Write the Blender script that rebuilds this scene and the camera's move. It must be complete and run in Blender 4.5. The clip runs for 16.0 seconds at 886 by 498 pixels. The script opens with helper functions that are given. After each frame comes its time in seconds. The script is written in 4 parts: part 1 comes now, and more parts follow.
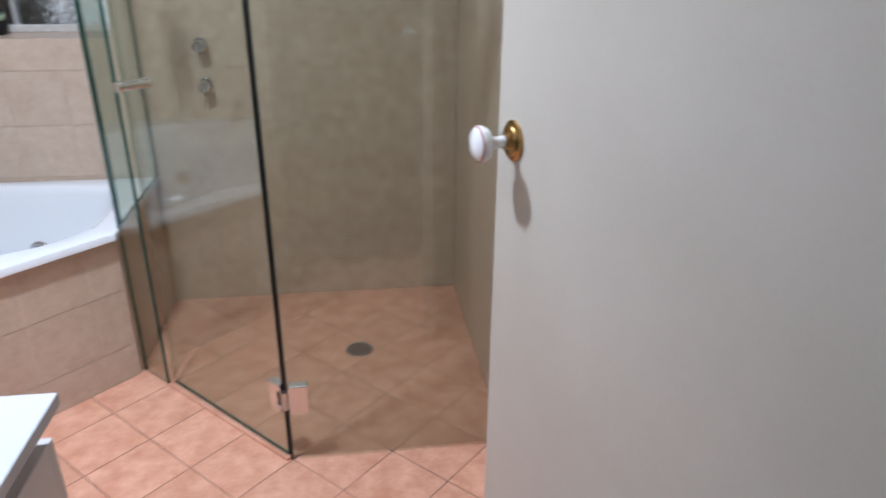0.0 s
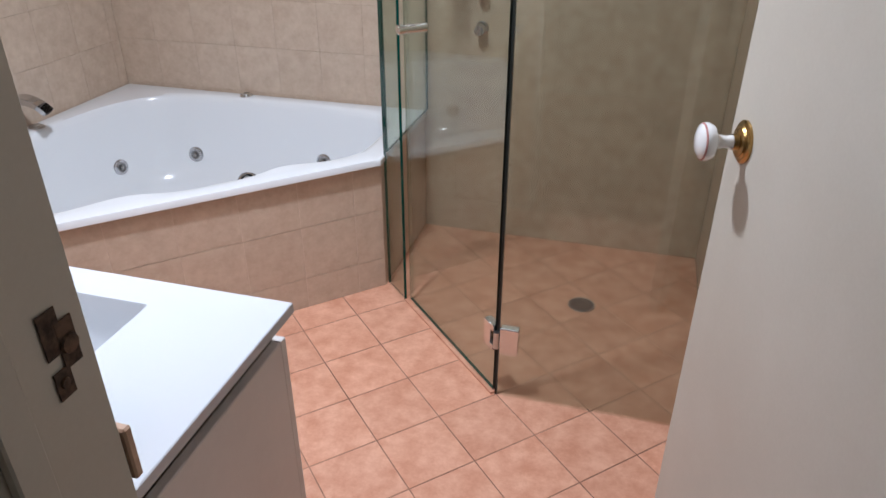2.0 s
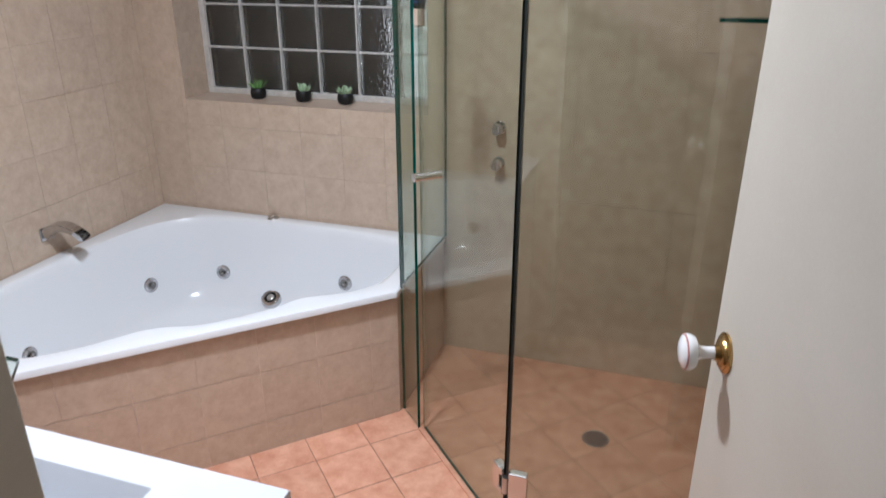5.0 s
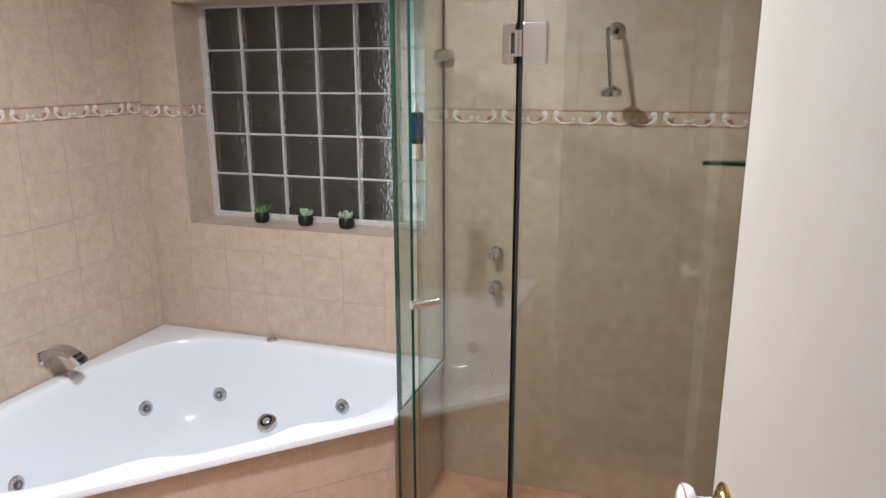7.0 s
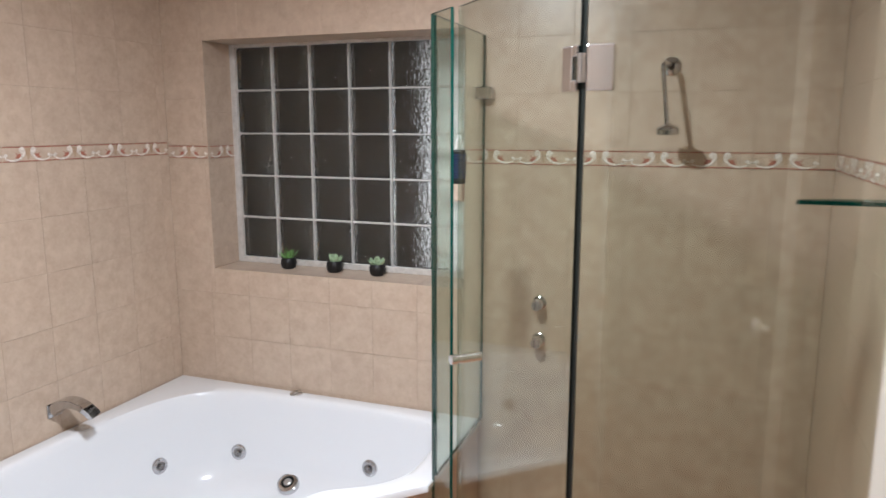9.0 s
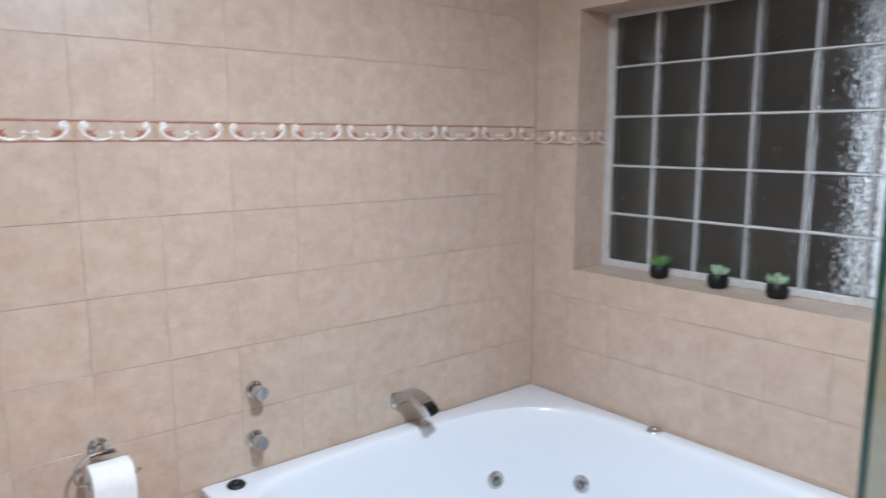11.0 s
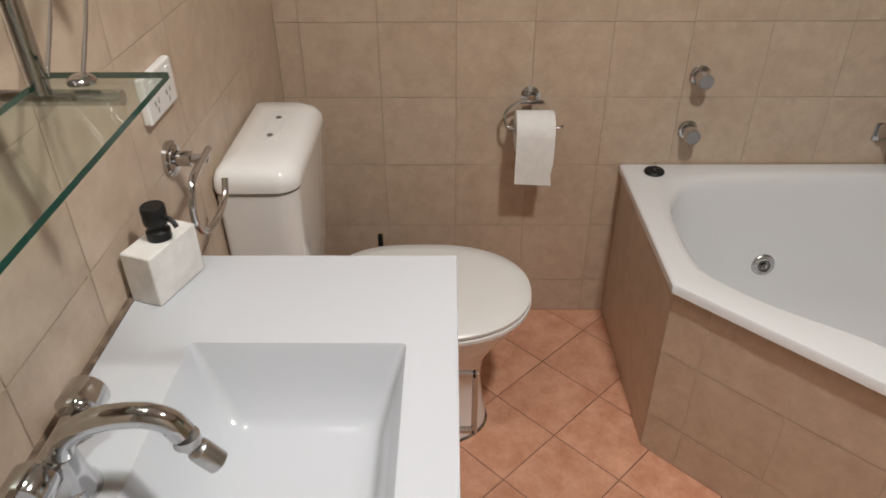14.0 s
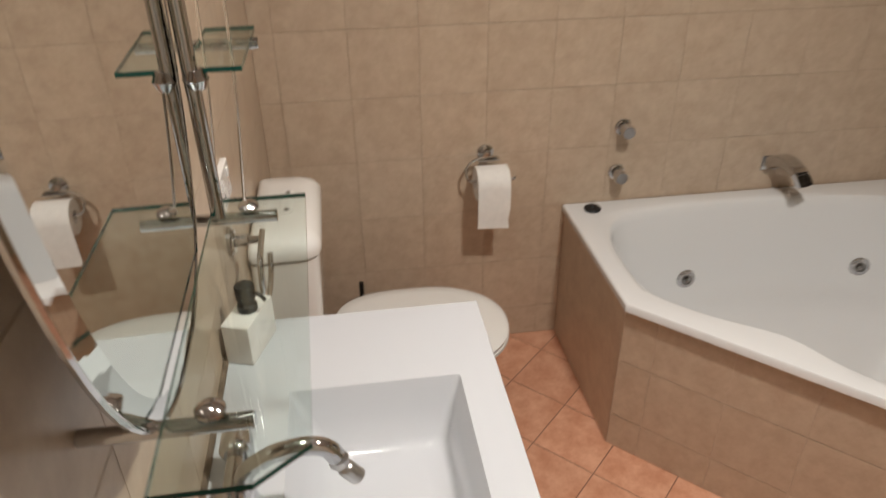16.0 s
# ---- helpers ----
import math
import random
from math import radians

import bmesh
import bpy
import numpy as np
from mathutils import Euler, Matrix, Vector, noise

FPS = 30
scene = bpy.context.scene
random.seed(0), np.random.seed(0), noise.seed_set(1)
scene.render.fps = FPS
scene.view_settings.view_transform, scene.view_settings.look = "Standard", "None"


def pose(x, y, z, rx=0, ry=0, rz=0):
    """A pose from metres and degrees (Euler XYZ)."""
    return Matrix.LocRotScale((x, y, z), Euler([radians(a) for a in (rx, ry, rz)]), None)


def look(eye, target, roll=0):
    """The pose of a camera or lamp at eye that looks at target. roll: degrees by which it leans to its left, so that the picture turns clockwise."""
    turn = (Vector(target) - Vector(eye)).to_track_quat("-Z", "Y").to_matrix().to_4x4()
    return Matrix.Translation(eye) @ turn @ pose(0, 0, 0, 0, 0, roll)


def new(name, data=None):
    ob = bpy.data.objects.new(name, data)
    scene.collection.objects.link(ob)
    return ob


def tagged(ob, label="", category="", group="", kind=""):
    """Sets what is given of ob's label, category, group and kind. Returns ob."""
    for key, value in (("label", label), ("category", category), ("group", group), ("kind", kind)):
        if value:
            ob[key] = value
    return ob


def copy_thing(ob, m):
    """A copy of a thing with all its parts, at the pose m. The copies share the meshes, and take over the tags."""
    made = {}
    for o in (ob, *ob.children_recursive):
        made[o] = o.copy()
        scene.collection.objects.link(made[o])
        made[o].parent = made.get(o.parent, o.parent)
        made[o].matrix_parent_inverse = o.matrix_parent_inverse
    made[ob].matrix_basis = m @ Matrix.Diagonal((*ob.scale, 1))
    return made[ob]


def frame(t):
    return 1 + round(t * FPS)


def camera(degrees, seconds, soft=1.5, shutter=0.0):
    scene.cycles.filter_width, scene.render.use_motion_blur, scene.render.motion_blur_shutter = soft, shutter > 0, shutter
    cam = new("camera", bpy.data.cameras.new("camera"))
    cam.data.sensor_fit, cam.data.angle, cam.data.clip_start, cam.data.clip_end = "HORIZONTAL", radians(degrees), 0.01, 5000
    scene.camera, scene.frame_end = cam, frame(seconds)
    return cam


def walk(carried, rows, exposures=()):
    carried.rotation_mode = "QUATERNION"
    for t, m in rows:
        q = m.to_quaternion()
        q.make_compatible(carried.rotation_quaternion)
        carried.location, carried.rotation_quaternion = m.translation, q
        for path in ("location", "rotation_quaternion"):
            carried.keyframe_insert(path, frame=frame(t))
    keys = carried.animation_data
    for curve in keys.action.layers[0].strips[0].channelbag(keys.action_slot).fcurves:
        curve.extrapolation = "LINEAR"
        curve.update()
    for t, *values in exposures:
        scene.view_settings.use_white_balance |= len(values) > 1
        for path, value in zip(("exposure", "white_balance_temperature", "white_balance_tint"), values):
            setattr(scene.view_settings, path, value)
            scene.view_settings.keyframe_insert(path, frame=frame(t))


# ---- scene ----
cam = camera(64.1, 16.0, shutter=0.5)
PATH = [
    (0, (2.146, -0.074, 1.368), (2.391, 1.736, 0.554), 0.4),
    (0.5, (2.185, -0.085, 1.372), (2.125, 1.726, 0.525), 0.5),
    (1, (2.212, -0.103, 1.377), (1.933, 1.66, 0.474), 0.3),
    (1.5, (2.227, -0.094, 1.409), (1.824, 1.614, 0.451), 0.1),
    (2, (2.232, -0.09, 1.442), (1.765, 1.592, 0.464), 0.1),
    (2.5, (2.246, -0.086, 1.476), (1.738, 1.582, 0.496), -0.1),
    (3, (2.258, -0.086, 1.518), (1.727, 1.575, 0.539), -0.1),
    (3.5, (2.258, -0.079, 1.554), (1.716, 1.584, 0.585), -0.2),
    (4, (2.267, -0.061, 1.58), (1.715, 1.622, 0.651), -0.3),
    (4.5, (2.271, -0.053, 1.605), (1.708, 1.659, 0.737), -0.1),
    (5, (2.277, -0.044, 1.627), (1.699, 1.708, 0.855), -0.1),
    (5.2, (2.284, -0.033, 1.632), (1.696, 1.733, 0.9), -0.2),
    (7.5, (2.289, -0.044, 1.697), (1.683, 1.813, 1.269), -0.2),
    (8, (2.281, -0.045, 1.7), (1.68, 1.825, 1.327), -0.2),
    (8.2, (2.269, -0.035, 1.693), (1.668, 1.84, 1.337), -0.1),
    (10.3, (2.0, 0.423, 1.537), (0.838, 2.02, 1.223), -0.2),
    (10.5, (1.982, 0.451, 1.528), (0.712, 1.965, 1.222), -0.3),
    (11, (1.927, 0.509, 1.526), (0.411, 1.776, 1.217), -0.0),
    (11.5, (1.851, 0.542, 1.483), (0.202, 1.599, 1.075), 0.5),
    (12, (1.842, 0.595, 1.461), (0.115, 1.404, 0.858), 0.1),
    (12.5, (1.804, 0.619, 1.429), (0.044, 1.22, 0.693), -0.1),
    (13, (1.781, 0.671, 1.411), (0.01, 0.984, 0.536), -0.1),
    (13.5, (1.786, 0.709, 1.408), (0.064, 0.791, 0.394), -0.2),
    (14, (1.804, 0.725, 1.427), (0.136, 0.704, 0.324), -0.4),
    (14.5, (1.84, 0.709, 1.457), (0.206, 0.644, 0.305), -0.5),
    (15, (1.893, 0.68, 1.52), (0.273, 0.601, 0.349), -0.6),
    (15.5, (1.95, 0.628, 1.573), (0.321, 0.635, 0.412), -0.7),
    (16, (1.998, 0.517, 1.613), (0.306, 0.759, 0.575), -0.6),
]
EXPOSURES = [
    (0, 0.1, 5050, 8.5), (1, -0.08, 5200, 10), (3.5, -0.09, 5450, 10.5), (5, -0.03, 5400, 9.5), (8, 0.24, 5700, 11), (10.5, 0.24, 5300, 8.5),
    (11.2, 0.23, 5000, 6.5), (11.6, 0.02, 4950, 5), (12.5, -0.52, 5000, 5), (13.2, -0.62, 5950, 8.5), (14.5, -0.69, 6500, 9), (16, -0.62, 6850, 10),
]
walk(cam, [(t, look(eye, target, roll)) for t, eye, target, roll in PATH], EXPOSURES)

# world, lamps
world = bpy.data.worlds.new("world")
scene.world = world
world.use_nodes = True
_sky = world.node_tree.nodes.new("ShaderNodeTexSky")
_sky.sky_type, _sky.sun_disc = "NISHITA", False
_sky.sun_elevation, _sky.sun_rotation = radians(3), radians(60)
world.node_tree.links.new(_sky.outputs["Color"], world.node_tree.nodes["Background"].inputs["Color"])
world.node_tree.nodes["Background"].inputs["Strength"].default_value = 0.085

X_W, X_E, Y_S, Y_N, CEIL = 0.0, 2.555, 0.278, 2.592, 2.42
JAMB_X = 1.837
LAMP_POWER = 40.0


def lamp(name, place, watts, size, colour, spread=175):
    data = bpy.data.lights.new(name, "AREA")
    data.shape, data.size, data.energy, data.color, data.spread = "DISK", size, watts, colour, radians(spread)
    ob = new(name, data)
    ob.matrix_world = look(place, (place[0], place[1] + 0.0001, 0))
    return ob


lamp("ceiling_lamp_main", (1.42, 1.22, CEIL - 0.04), LAMP_POWER, 0.15, (1.0, 0.965, 0.93))
lamp("ceiling_lamp_vanity", (1.30, 0.44, CEIL - 0.04), 3.8, 0.10, (1.0, 0.96, 0.92), 100)
# added weak fill from the hall side, standing in for bounce; no fitting there
lamp("hall_lamp", (2.2, -1.1, CEIL - 0.06), 0.35, 0.25, (1.0, 0.97, 0.94))


# ---- materials ----
def material(name, colour, rough=0.5, metal=0.0, spec=0.5, coat=0.0):
    m = bpy.data.materials.new(name)
    m.use_nodes = True
    b = m.node_tree.nodes["Principled BSDF"]
    b.inputs["Base Color"].default_value = (*colour, 1)
    b.inputs["Roughness"].default_value, b.inputs["Metallic"].default_value = rough, metal
    b.inputs["Specular IOR Level"].default_value, b.inputs["Coat Weight"].default_value = spec, coat
    return m


def node(m, kind, **sets):
    n = m.node_tree.nodes.new(kind)
    for k, v in sets.items():
        n.inputs[k.replace("_", " ")].default_value = v
    return n


def mottle(m, dark, light, scale, detail=6.0, fine=60.0, bump=0.05, per_piece=0.06, rough=(0.25, 0.4)):
    """Two scales of noise over the colour, a shift for each piece, and fine relief."""
    t, b = m.node_tree, m.node_tree.nodes["Principled BSDF"]
    co = t.nodes.new("ShaderNodeNewGeometry")
    info = t.nodes.new("ShaderNodeObjectInfo")
    add = t.nodes.new("ShaderNodeVectorMath")
    add.operation = "MULTIPLY_ADD"
    add.inputs[1].default_value = (7, 7, 7)
    t.links.new(info.outputs["Random"], add.inputs[0])
    t.links.new(co.outputs["Position"], add.inputs[2])
    n1 = node(m, "ShaderNodeTexNoise", Scale=scale, Detail=detail, Roughness=0.62)
    n2 = node(m, "ShaderNodeTexNoise", Scale=fine, Detail=4.0, Roughness=0.7)
    for n in (n1, n2):
        t.links.new(add.outputs[0], n.inputs["Vector"])
    mix = t.nodes.new("ShaderNodeMath")
    mix.operation = "MULTIPLY_ADD"
    mix.inputs[1].default_value = 0.35
    t.links.new(n2.outputs["Fac"], mix.inputs[0])
    t.links.new(n1.outputs["Fac"], mix.inputs[2])
    ramp = t.nodes.new("ShaderNodeValToRGB")
    ramp.color_ramp.elements[0].position, ramp.color_ramp.elements[1].position = 0.48, 0.86
    ramp.color_ramp.elements[0].color, ramp.color_ramp.elements[1].color = (*dark, 1), (*light, 1)
    t.links.new(mix.outputs[0], ramp.inputs[0])
    hsv = t.nodes.new("ShaderNodeHueSaturation")
    val = t.nodes.new("ShaderNodeMapRange")
    val.inputs["To Min"].default_value, val.inputs["To Max"].default_value = 1 - per_piece, 1 + per_piece
    t.links.new(info.outputs["Random"], val.inputs["Value"])
    t.links.new(val.outputs[0], hsv.inputs["Value"])
    t.links.new(ramp.outputs[0], hsv.inputs["Color"])
    t.links.new(hsv.outputs[0], b.inputs["Base Color"])
    rr = t.nodes.new("ShaderNodeMapRange")
    rr.inputs["To Min"].default_value, rr.inputs["To Max"].default_value = rough
    t.links.new(n1.outputs["Fac"], rr.inputs["Value"])
    t.links.new(rr.outputs[0], b.inputs["Roughness"])
    bp = node(m, "ShaderNodeBump", Strength=bump, Distance=0.004)
    t.links.new(mix.outputs[0], bp.inputs["Height"])
    t.links.new(bp.outputs[0], b.inputs["Normal"])
    return m


M_TILE = mottle(material("wall_tile_glaze", (0.6, 0.5, 0.4)), (0.467, 0.356, 0.263), (0.575, 0.463, 0.352), 20.0, bump=0.03, per_piece=0.015)
M_FLOOR = mottle(material("floor_tile_glaze", (0.6, 0.3, 0.2)), (0.54, 0.25, 0.150), (0.71, 0.395, 0.265), 16.0, fine=110.0, bump=0.05, per_piece=0.05, rough=(0.35, 0.5))
M_GROUT = mottle(material("wall_grout", (0.4, 0.3, 0.2), 0.9), (0.34, 0.255, 0.185), (0.60, 0.485, 0.375), 2.5, rough=(0.85, 0.95))
M_DGROUT = mottle(material("mouldy_shower_grout", (0.2, 0.15, 0.1), 0.9), (0.15, 0.108, 0.074), (0.62, 0.50, 0.385), 6.0, rough=(0.85, 0.95))
M_LGROUT = mottle(material("pale_front_grout", (0.6, 0.5, 0.4), 0.9), (0.56, 0.44, 0.335), (0.70, 0.585, 0.47), 11.0, rough=(0.85, 0.95))
M_SGROUT = mottle(material("shower_floor_grout", (0.4, 0.25, 0.17), 0.9), (0.34, 0.18, 0.115), (0.55, 0.34, 0.24), 9.0, rough=(0.8, 0.9))
M_FGROUT = mottle(material("floor_grout", (0.2, 0.15, 0.1), 0.9), (0.06, 0.03, 0.018), (0.33, 0.19, 0.127), 3.5, rough=(0.85, 0.95))
M_ACRYL = material("white_acrylic", (0.78, 0.795, 0.81), 0.16, coat=0.4)
M_CERAM = material("white_ceramic", (0.82, 0.81, 0.79), 0.10, coat=0.6)
M_SEAT = material("white_plastic_seat", (0.74, 0.73, 0.71), 0.28)
M_CHROME = material("chrome", (0.58, 0.58, 0.59), 0.06, 1.0)
M_WIRE = material("bright_wire_metal", (0.85, 0.85, 0.84), 0.16, 1.0)
M_STEEL = material("brushed_steel", (0.55, 0.54, 0.53), 0.28, 1.0)
M_BRASS = material("aged_brass", (0.44, 0.28, 0.10), 0.26, 1.0)
M_RUSTY = mottle(material("worn_strike_plate", (0.15, 0.1, 0.07), 0.5, 0.7), (0.02, 0.014, 0.010), (0.12, 0.08, 0.055), 60.0, rough=(0.35, 0.6))
M_PAINT = mottle(material("cream_paint", (0.7, 0.65, 0.55)), (0.485, 0.447, 0.375), (0.54, 0.503, 0.43), 3.0, fine=180.0, bump=0.04, per_piece=0.0, rough=(0.38, 0.5))
M_PLASTER = mottle(material("ceiling_paint", (0.8, 0.8, 0.78)), (0.74, 0.73, 0.70), (0.80, 0.79, 0.77), 4.0, fine=90.0, bump=0.04, per_piece=0.0, rough=(0.8, 0.95))
M_TOP = material("white_vanity_top", (0.52, 0.535, 0.565), 0.14, spec=0.4, coat=0.1)
M_CAB = mottle(material("vanity_board", (0.6, 0.57, 0.55)), (0.62, 0.58, 0.56), (0.67, 0.63, 0.61), 5.0, bump=0.01, per_piece=0.02, rough=(0.3, 0.4))
M_BLACK = material("black_plastic", (0.010, 0.010, 0.010), 0.45, spec=0.3)
M_GRATE = material("dull_grate_metal", (0.30, 0.29, 0.28), 0.42, 0.8)
M_HINGE = material("satin_hinge_metal", (0.74, 0.72, 0.71), 0.24, 1.0)
M_DARK = material("dark_gap", (0.03, 0.025, 0.02), 0.8)
M_SILIC = mottle(material("mouldy_silicone", (0.3, 0.2, 0.15)), (0.03, 0.02, 0.014), (0.30, 0.22, 0.16), 40.0, rough=(0.5, 0.8))
M_PAPER = mottle(material("toilet_paper", (0.8, 0.79, 0.77)), (0.77, 0.76, 0.74), (0.84, 0.83, 0.81), 40.0, fine=300.0, bump=0.15, per_piece=0.0, rough=(0.9, 1.0))
M_MARBLE = mottle(material("white_marble", (0.8, 0.8, 0.78)), (0.64, 0.62, 0.59), (0.82, 0.80, 0.77), 14.0, per_piece=0.0, bump=0.0, rough=(0.2, 0.3))
M_PORC = material("white_porcelain_knob", (0.80, 0.79, 0.78), 0.08, coat=0.8)
M_PINK = material("pink_line", (0.45, 0.22, 0.20), 0.2)
M_BANDRED = mottle(material("band_red_glaze", (0.35, 0.12, 0.08)), (0.30, 0.10, 0.07), (0.44, 0.18, 0.12), 60.0, per_piece=0.0, rough=(0.25, 0.4))
M_BANDWHITE = mottle(material("band_white_glaze", (0.75, 0.7, 0.62)), (0.62, 0.55, 0.47), (0.80, 0.75, 0.68), 70.0, per_piece=0.0, rough=(0.2, 0.35))
M_BANDTAN = mottle(material("band_tan_glaze", (0.42, 0.31, 0.2)), (0.40, 0.28, 0.18), (0.50, 0.37, 0.25), 60.0, per_piece=0.0, rough=(0.25, 0.4))
M_MORTAR = mottle(material("white_mortar", (0.7, 0.68, 0.64)), (0.48, 0.455, 0.415), (0.62, 0.59, 0.545), 40.0, rough=(0.8, 0.95))
M_VMORTAR = mottle(material("grey_mortar", (0.5, 0.49, 0.47)), (0.40, 0.39, 0.37), (0.55, 0.53, 0.50), 40.0, rough=(0.8, 0.95))
M_GREEN = mottle(material("succulent_leaf", (0.1, 0.2, 0.06)), (0.07, 0.19, 0.035), (0.22, 0.42, 0.11), 60.0, per_piece=0.3, rough=(0.4, 0.6))
M_PALEGREEN = mottle(material("pale_succulent_leaf", (0.2, 0.3, 0.2)), (0.18, 0.30, 0.15), (0.46, 0.58, 0.38), 60.0, per_piece=0.3, rough=(0.4, 0.6))
M_BLUE = material("dark_blue_plastic", (0.01, 0.03, 0.10), 0.4)
M_SPONGE = mottle(material("pale_pink_pad", (0.5, 0.36, 0.3)), (0.42, 0.29, 0.23), (0.58, 0.44, 0.36), 80.0, rough=(0.85, 1.0))
M_WOOD = mottle(material("jamb_wood_block", (0.5, 0.33, 0.22)), (0.42, 0.27, 0.18), (0.58, 0.40, 0.28), 20.0, rough=(0.5, 0.7))
# added backdrop behind the blocks; the dimness of dusk is in its colour
M_OUT = mottle(material("dark_backdrop", (0.06, 0.06, 0.055)), (0.035, 0.030, 0.024), (0.10, 0.085, 0.066), 4.0, rough=(0.8, 1.0))
M_GEDGE = material("glass_edge_green", (0.004, 0.055, 0.042), 0.12)
M_MIRROR = material("mirror_silver", (0.86, 0.87, 0.86), 0.01, 1.0)


def pane_material(name, tint, grazing=0.9):
    """Thin clear sheet: tinted see-through with Fresnel gloss."""
    m = bpy.data.materials.new(name)
    m.use_nodes = True
    t = m.node_tree
    t.nodes.remove(t.nodes["Principled BSDF"])
    tr, gl, mx, fr = (t.nodes.new("ShaderNode" + k) for k in ("BsdfTransparent", "BsdfGlossy", "MixShader", "LayerWeight"))
    tr.inputs["Color"].default_value = (*tint, 1)
    gl.inputs["Roughness"].default_value = 0.01
    gl.inputs["Color"].default_value = (0.95, 1.0, 0.98, 1)
    fr.inputs["Blend"].default_value = 0.5
    power, scale = t.nodes.new("ShaderNodeMath"), t.nodes.new("ShaderNodeMath")
    power.operation, scale.operation = "POWER", "MULTIPLY_ADD"
    power.inputs[1].default_value, scale.inputs[1].default_value, scale.inputs[2].default_value = 4.5, grazing, 0.055
    t.links.new(fr.outputs["Facing"], power.inputs[0])
    t.links.new(power.outputs[0], scale.inputs[0])
    t.links.new(scale.outputs[0], mx.inputs[0])
    t.links.new(tr.outputs[0], mx.inputs[1])
    t.links.new(gl.outputs[0], mx.inputs[2])
    t.links.new(mx.outputs[0], t.nodes["Material Output"].inputs["Surface"])
    return m


M_PANE = pane_material("shower_glass", (0.885, 0.915, 0.886), 0.4)
M_SHELF = pane_material("shelf_glass", (0.93, 0.97, 0.95), 0.5)


def block_material():
    m = material("rippled_block_glass", (0.90, 0.90, 0.87), 0.02)
    b = m.node_tree.nodes["Principled BSDF"]
    b.inputs["Transmission Weight"].default_value, b.inputs["IOR"].default_value = 1.0, 1.45
    geo = m.node_tree.nodes.new("ShaderNodeNewGeometry")
    mp = m.node_tree.nodes.new("ShaderNodeMapping")
    mp.inputs["Scale"].default_value = (1.0, 1.0, 0.6)
    n = node(m, "ShaderNodeTexNoise", Scale=95.0, Detail=1.5, Distortion=0.5)
    bp = node(m, "ShaderNodeBump", Strength=1.0, Distance=0.0055)
    l = m.node_tree.links
    l.new(geo.outputs["Position"], mp.inputs[0])
    l.new(mp.outputs[0], n.inputs["Vector"])
    l.new(n.outputs["Fac"], bp.inputs["Height"])
    l.new(bp.outputs[0], b.inputs["Normal"])
    return m


M_BLOCK = block_material()


def glow(name, colour, strength):
    m = bpy.data.materials.new(name)
    m.use_nodes = True
    b = m.node_tree.nodes["Principled BSDF"]
    b.inputs["Base Color"].default_value = (*colour, 1)
    b.inputs["Emission Color"].default_value, b.inputs["Emission Strength"].default_value = (*colour, 1), strength
    return m


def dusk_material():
    """Patchy emission that stands in for evening light broken by foliage."""
    m = glow("dusk_glow", (0.77, 0.78, 0.78), 1.0)
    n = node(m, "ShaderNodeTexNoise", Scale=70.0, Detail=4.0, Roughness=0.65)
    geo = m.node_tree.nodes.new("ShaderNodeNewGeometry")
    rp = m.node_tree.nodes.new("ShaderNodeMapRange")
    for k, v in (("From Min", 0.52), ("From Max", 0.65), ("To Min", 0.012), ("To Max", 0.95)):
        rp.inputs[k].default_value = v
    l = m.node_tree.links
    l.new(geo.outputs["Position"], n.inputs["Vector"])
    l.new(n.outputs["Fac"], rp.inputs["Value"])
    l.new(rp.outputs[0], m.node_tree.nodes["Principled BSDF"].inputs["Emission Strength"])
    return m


M_DUSK = dusk_material()


# ---- mesh helpers ----
def mesh_of(name, bm, mats, smooth=False):
    me = bpy.data.meshes.new(name)
    bm.normal_update()
    bm.to_mesh(me)
    bm.free()
    for m in (mats if isinstance(mats, (list, tuple)) else [mats]):
        me.materials.append(m)
    if smooth:
        me.shade_smooth()
        me.set_sharp_from_angle(angle=radians(40))
    return me


def part(name, bm, mats, parent=None, label="", smooth=False, m=None):
    ob = new(name, mesh_of(name, bm, mats, smooth))
    if m is not None:
        ob.matrix_world = m
    if parent is not None:
        ob.parent = parent
    return tagged(ob, label)


def empty(name, label, category, group="", kind="", at=(0, 0, 0)):
    ob = new(name)
    ob.location = at
    ob.empty_display_size = 0.05
    return tagged(ob, label, category, group, kind)


def box(bm, x0, x1, y0, y1, z0, z1, bevel=0.0, segs=1):
    made = bmesh.ops.create_cube(bm, size=1.0)["verts"]
    for v in made:
        v.co = Vector(((x0 + x1) / 2 + v.co.x * (x1 - x0), (y0 + y1) / 2 + v.co.y * (y1 - y0), (z0 + z1) / 2 + v.co.z * (z1 - z0)))
    if bevel:
        edges = list({e for v in made for e in v.link_edges})
        bmesh.ops.bevel(bm, geom=edges, offset=bevel, segments=segs, profile=0.5, affect="EDGES")
    return bm


def new_box(*a, **k):
    return box(bmesh.new(), *a, **k)


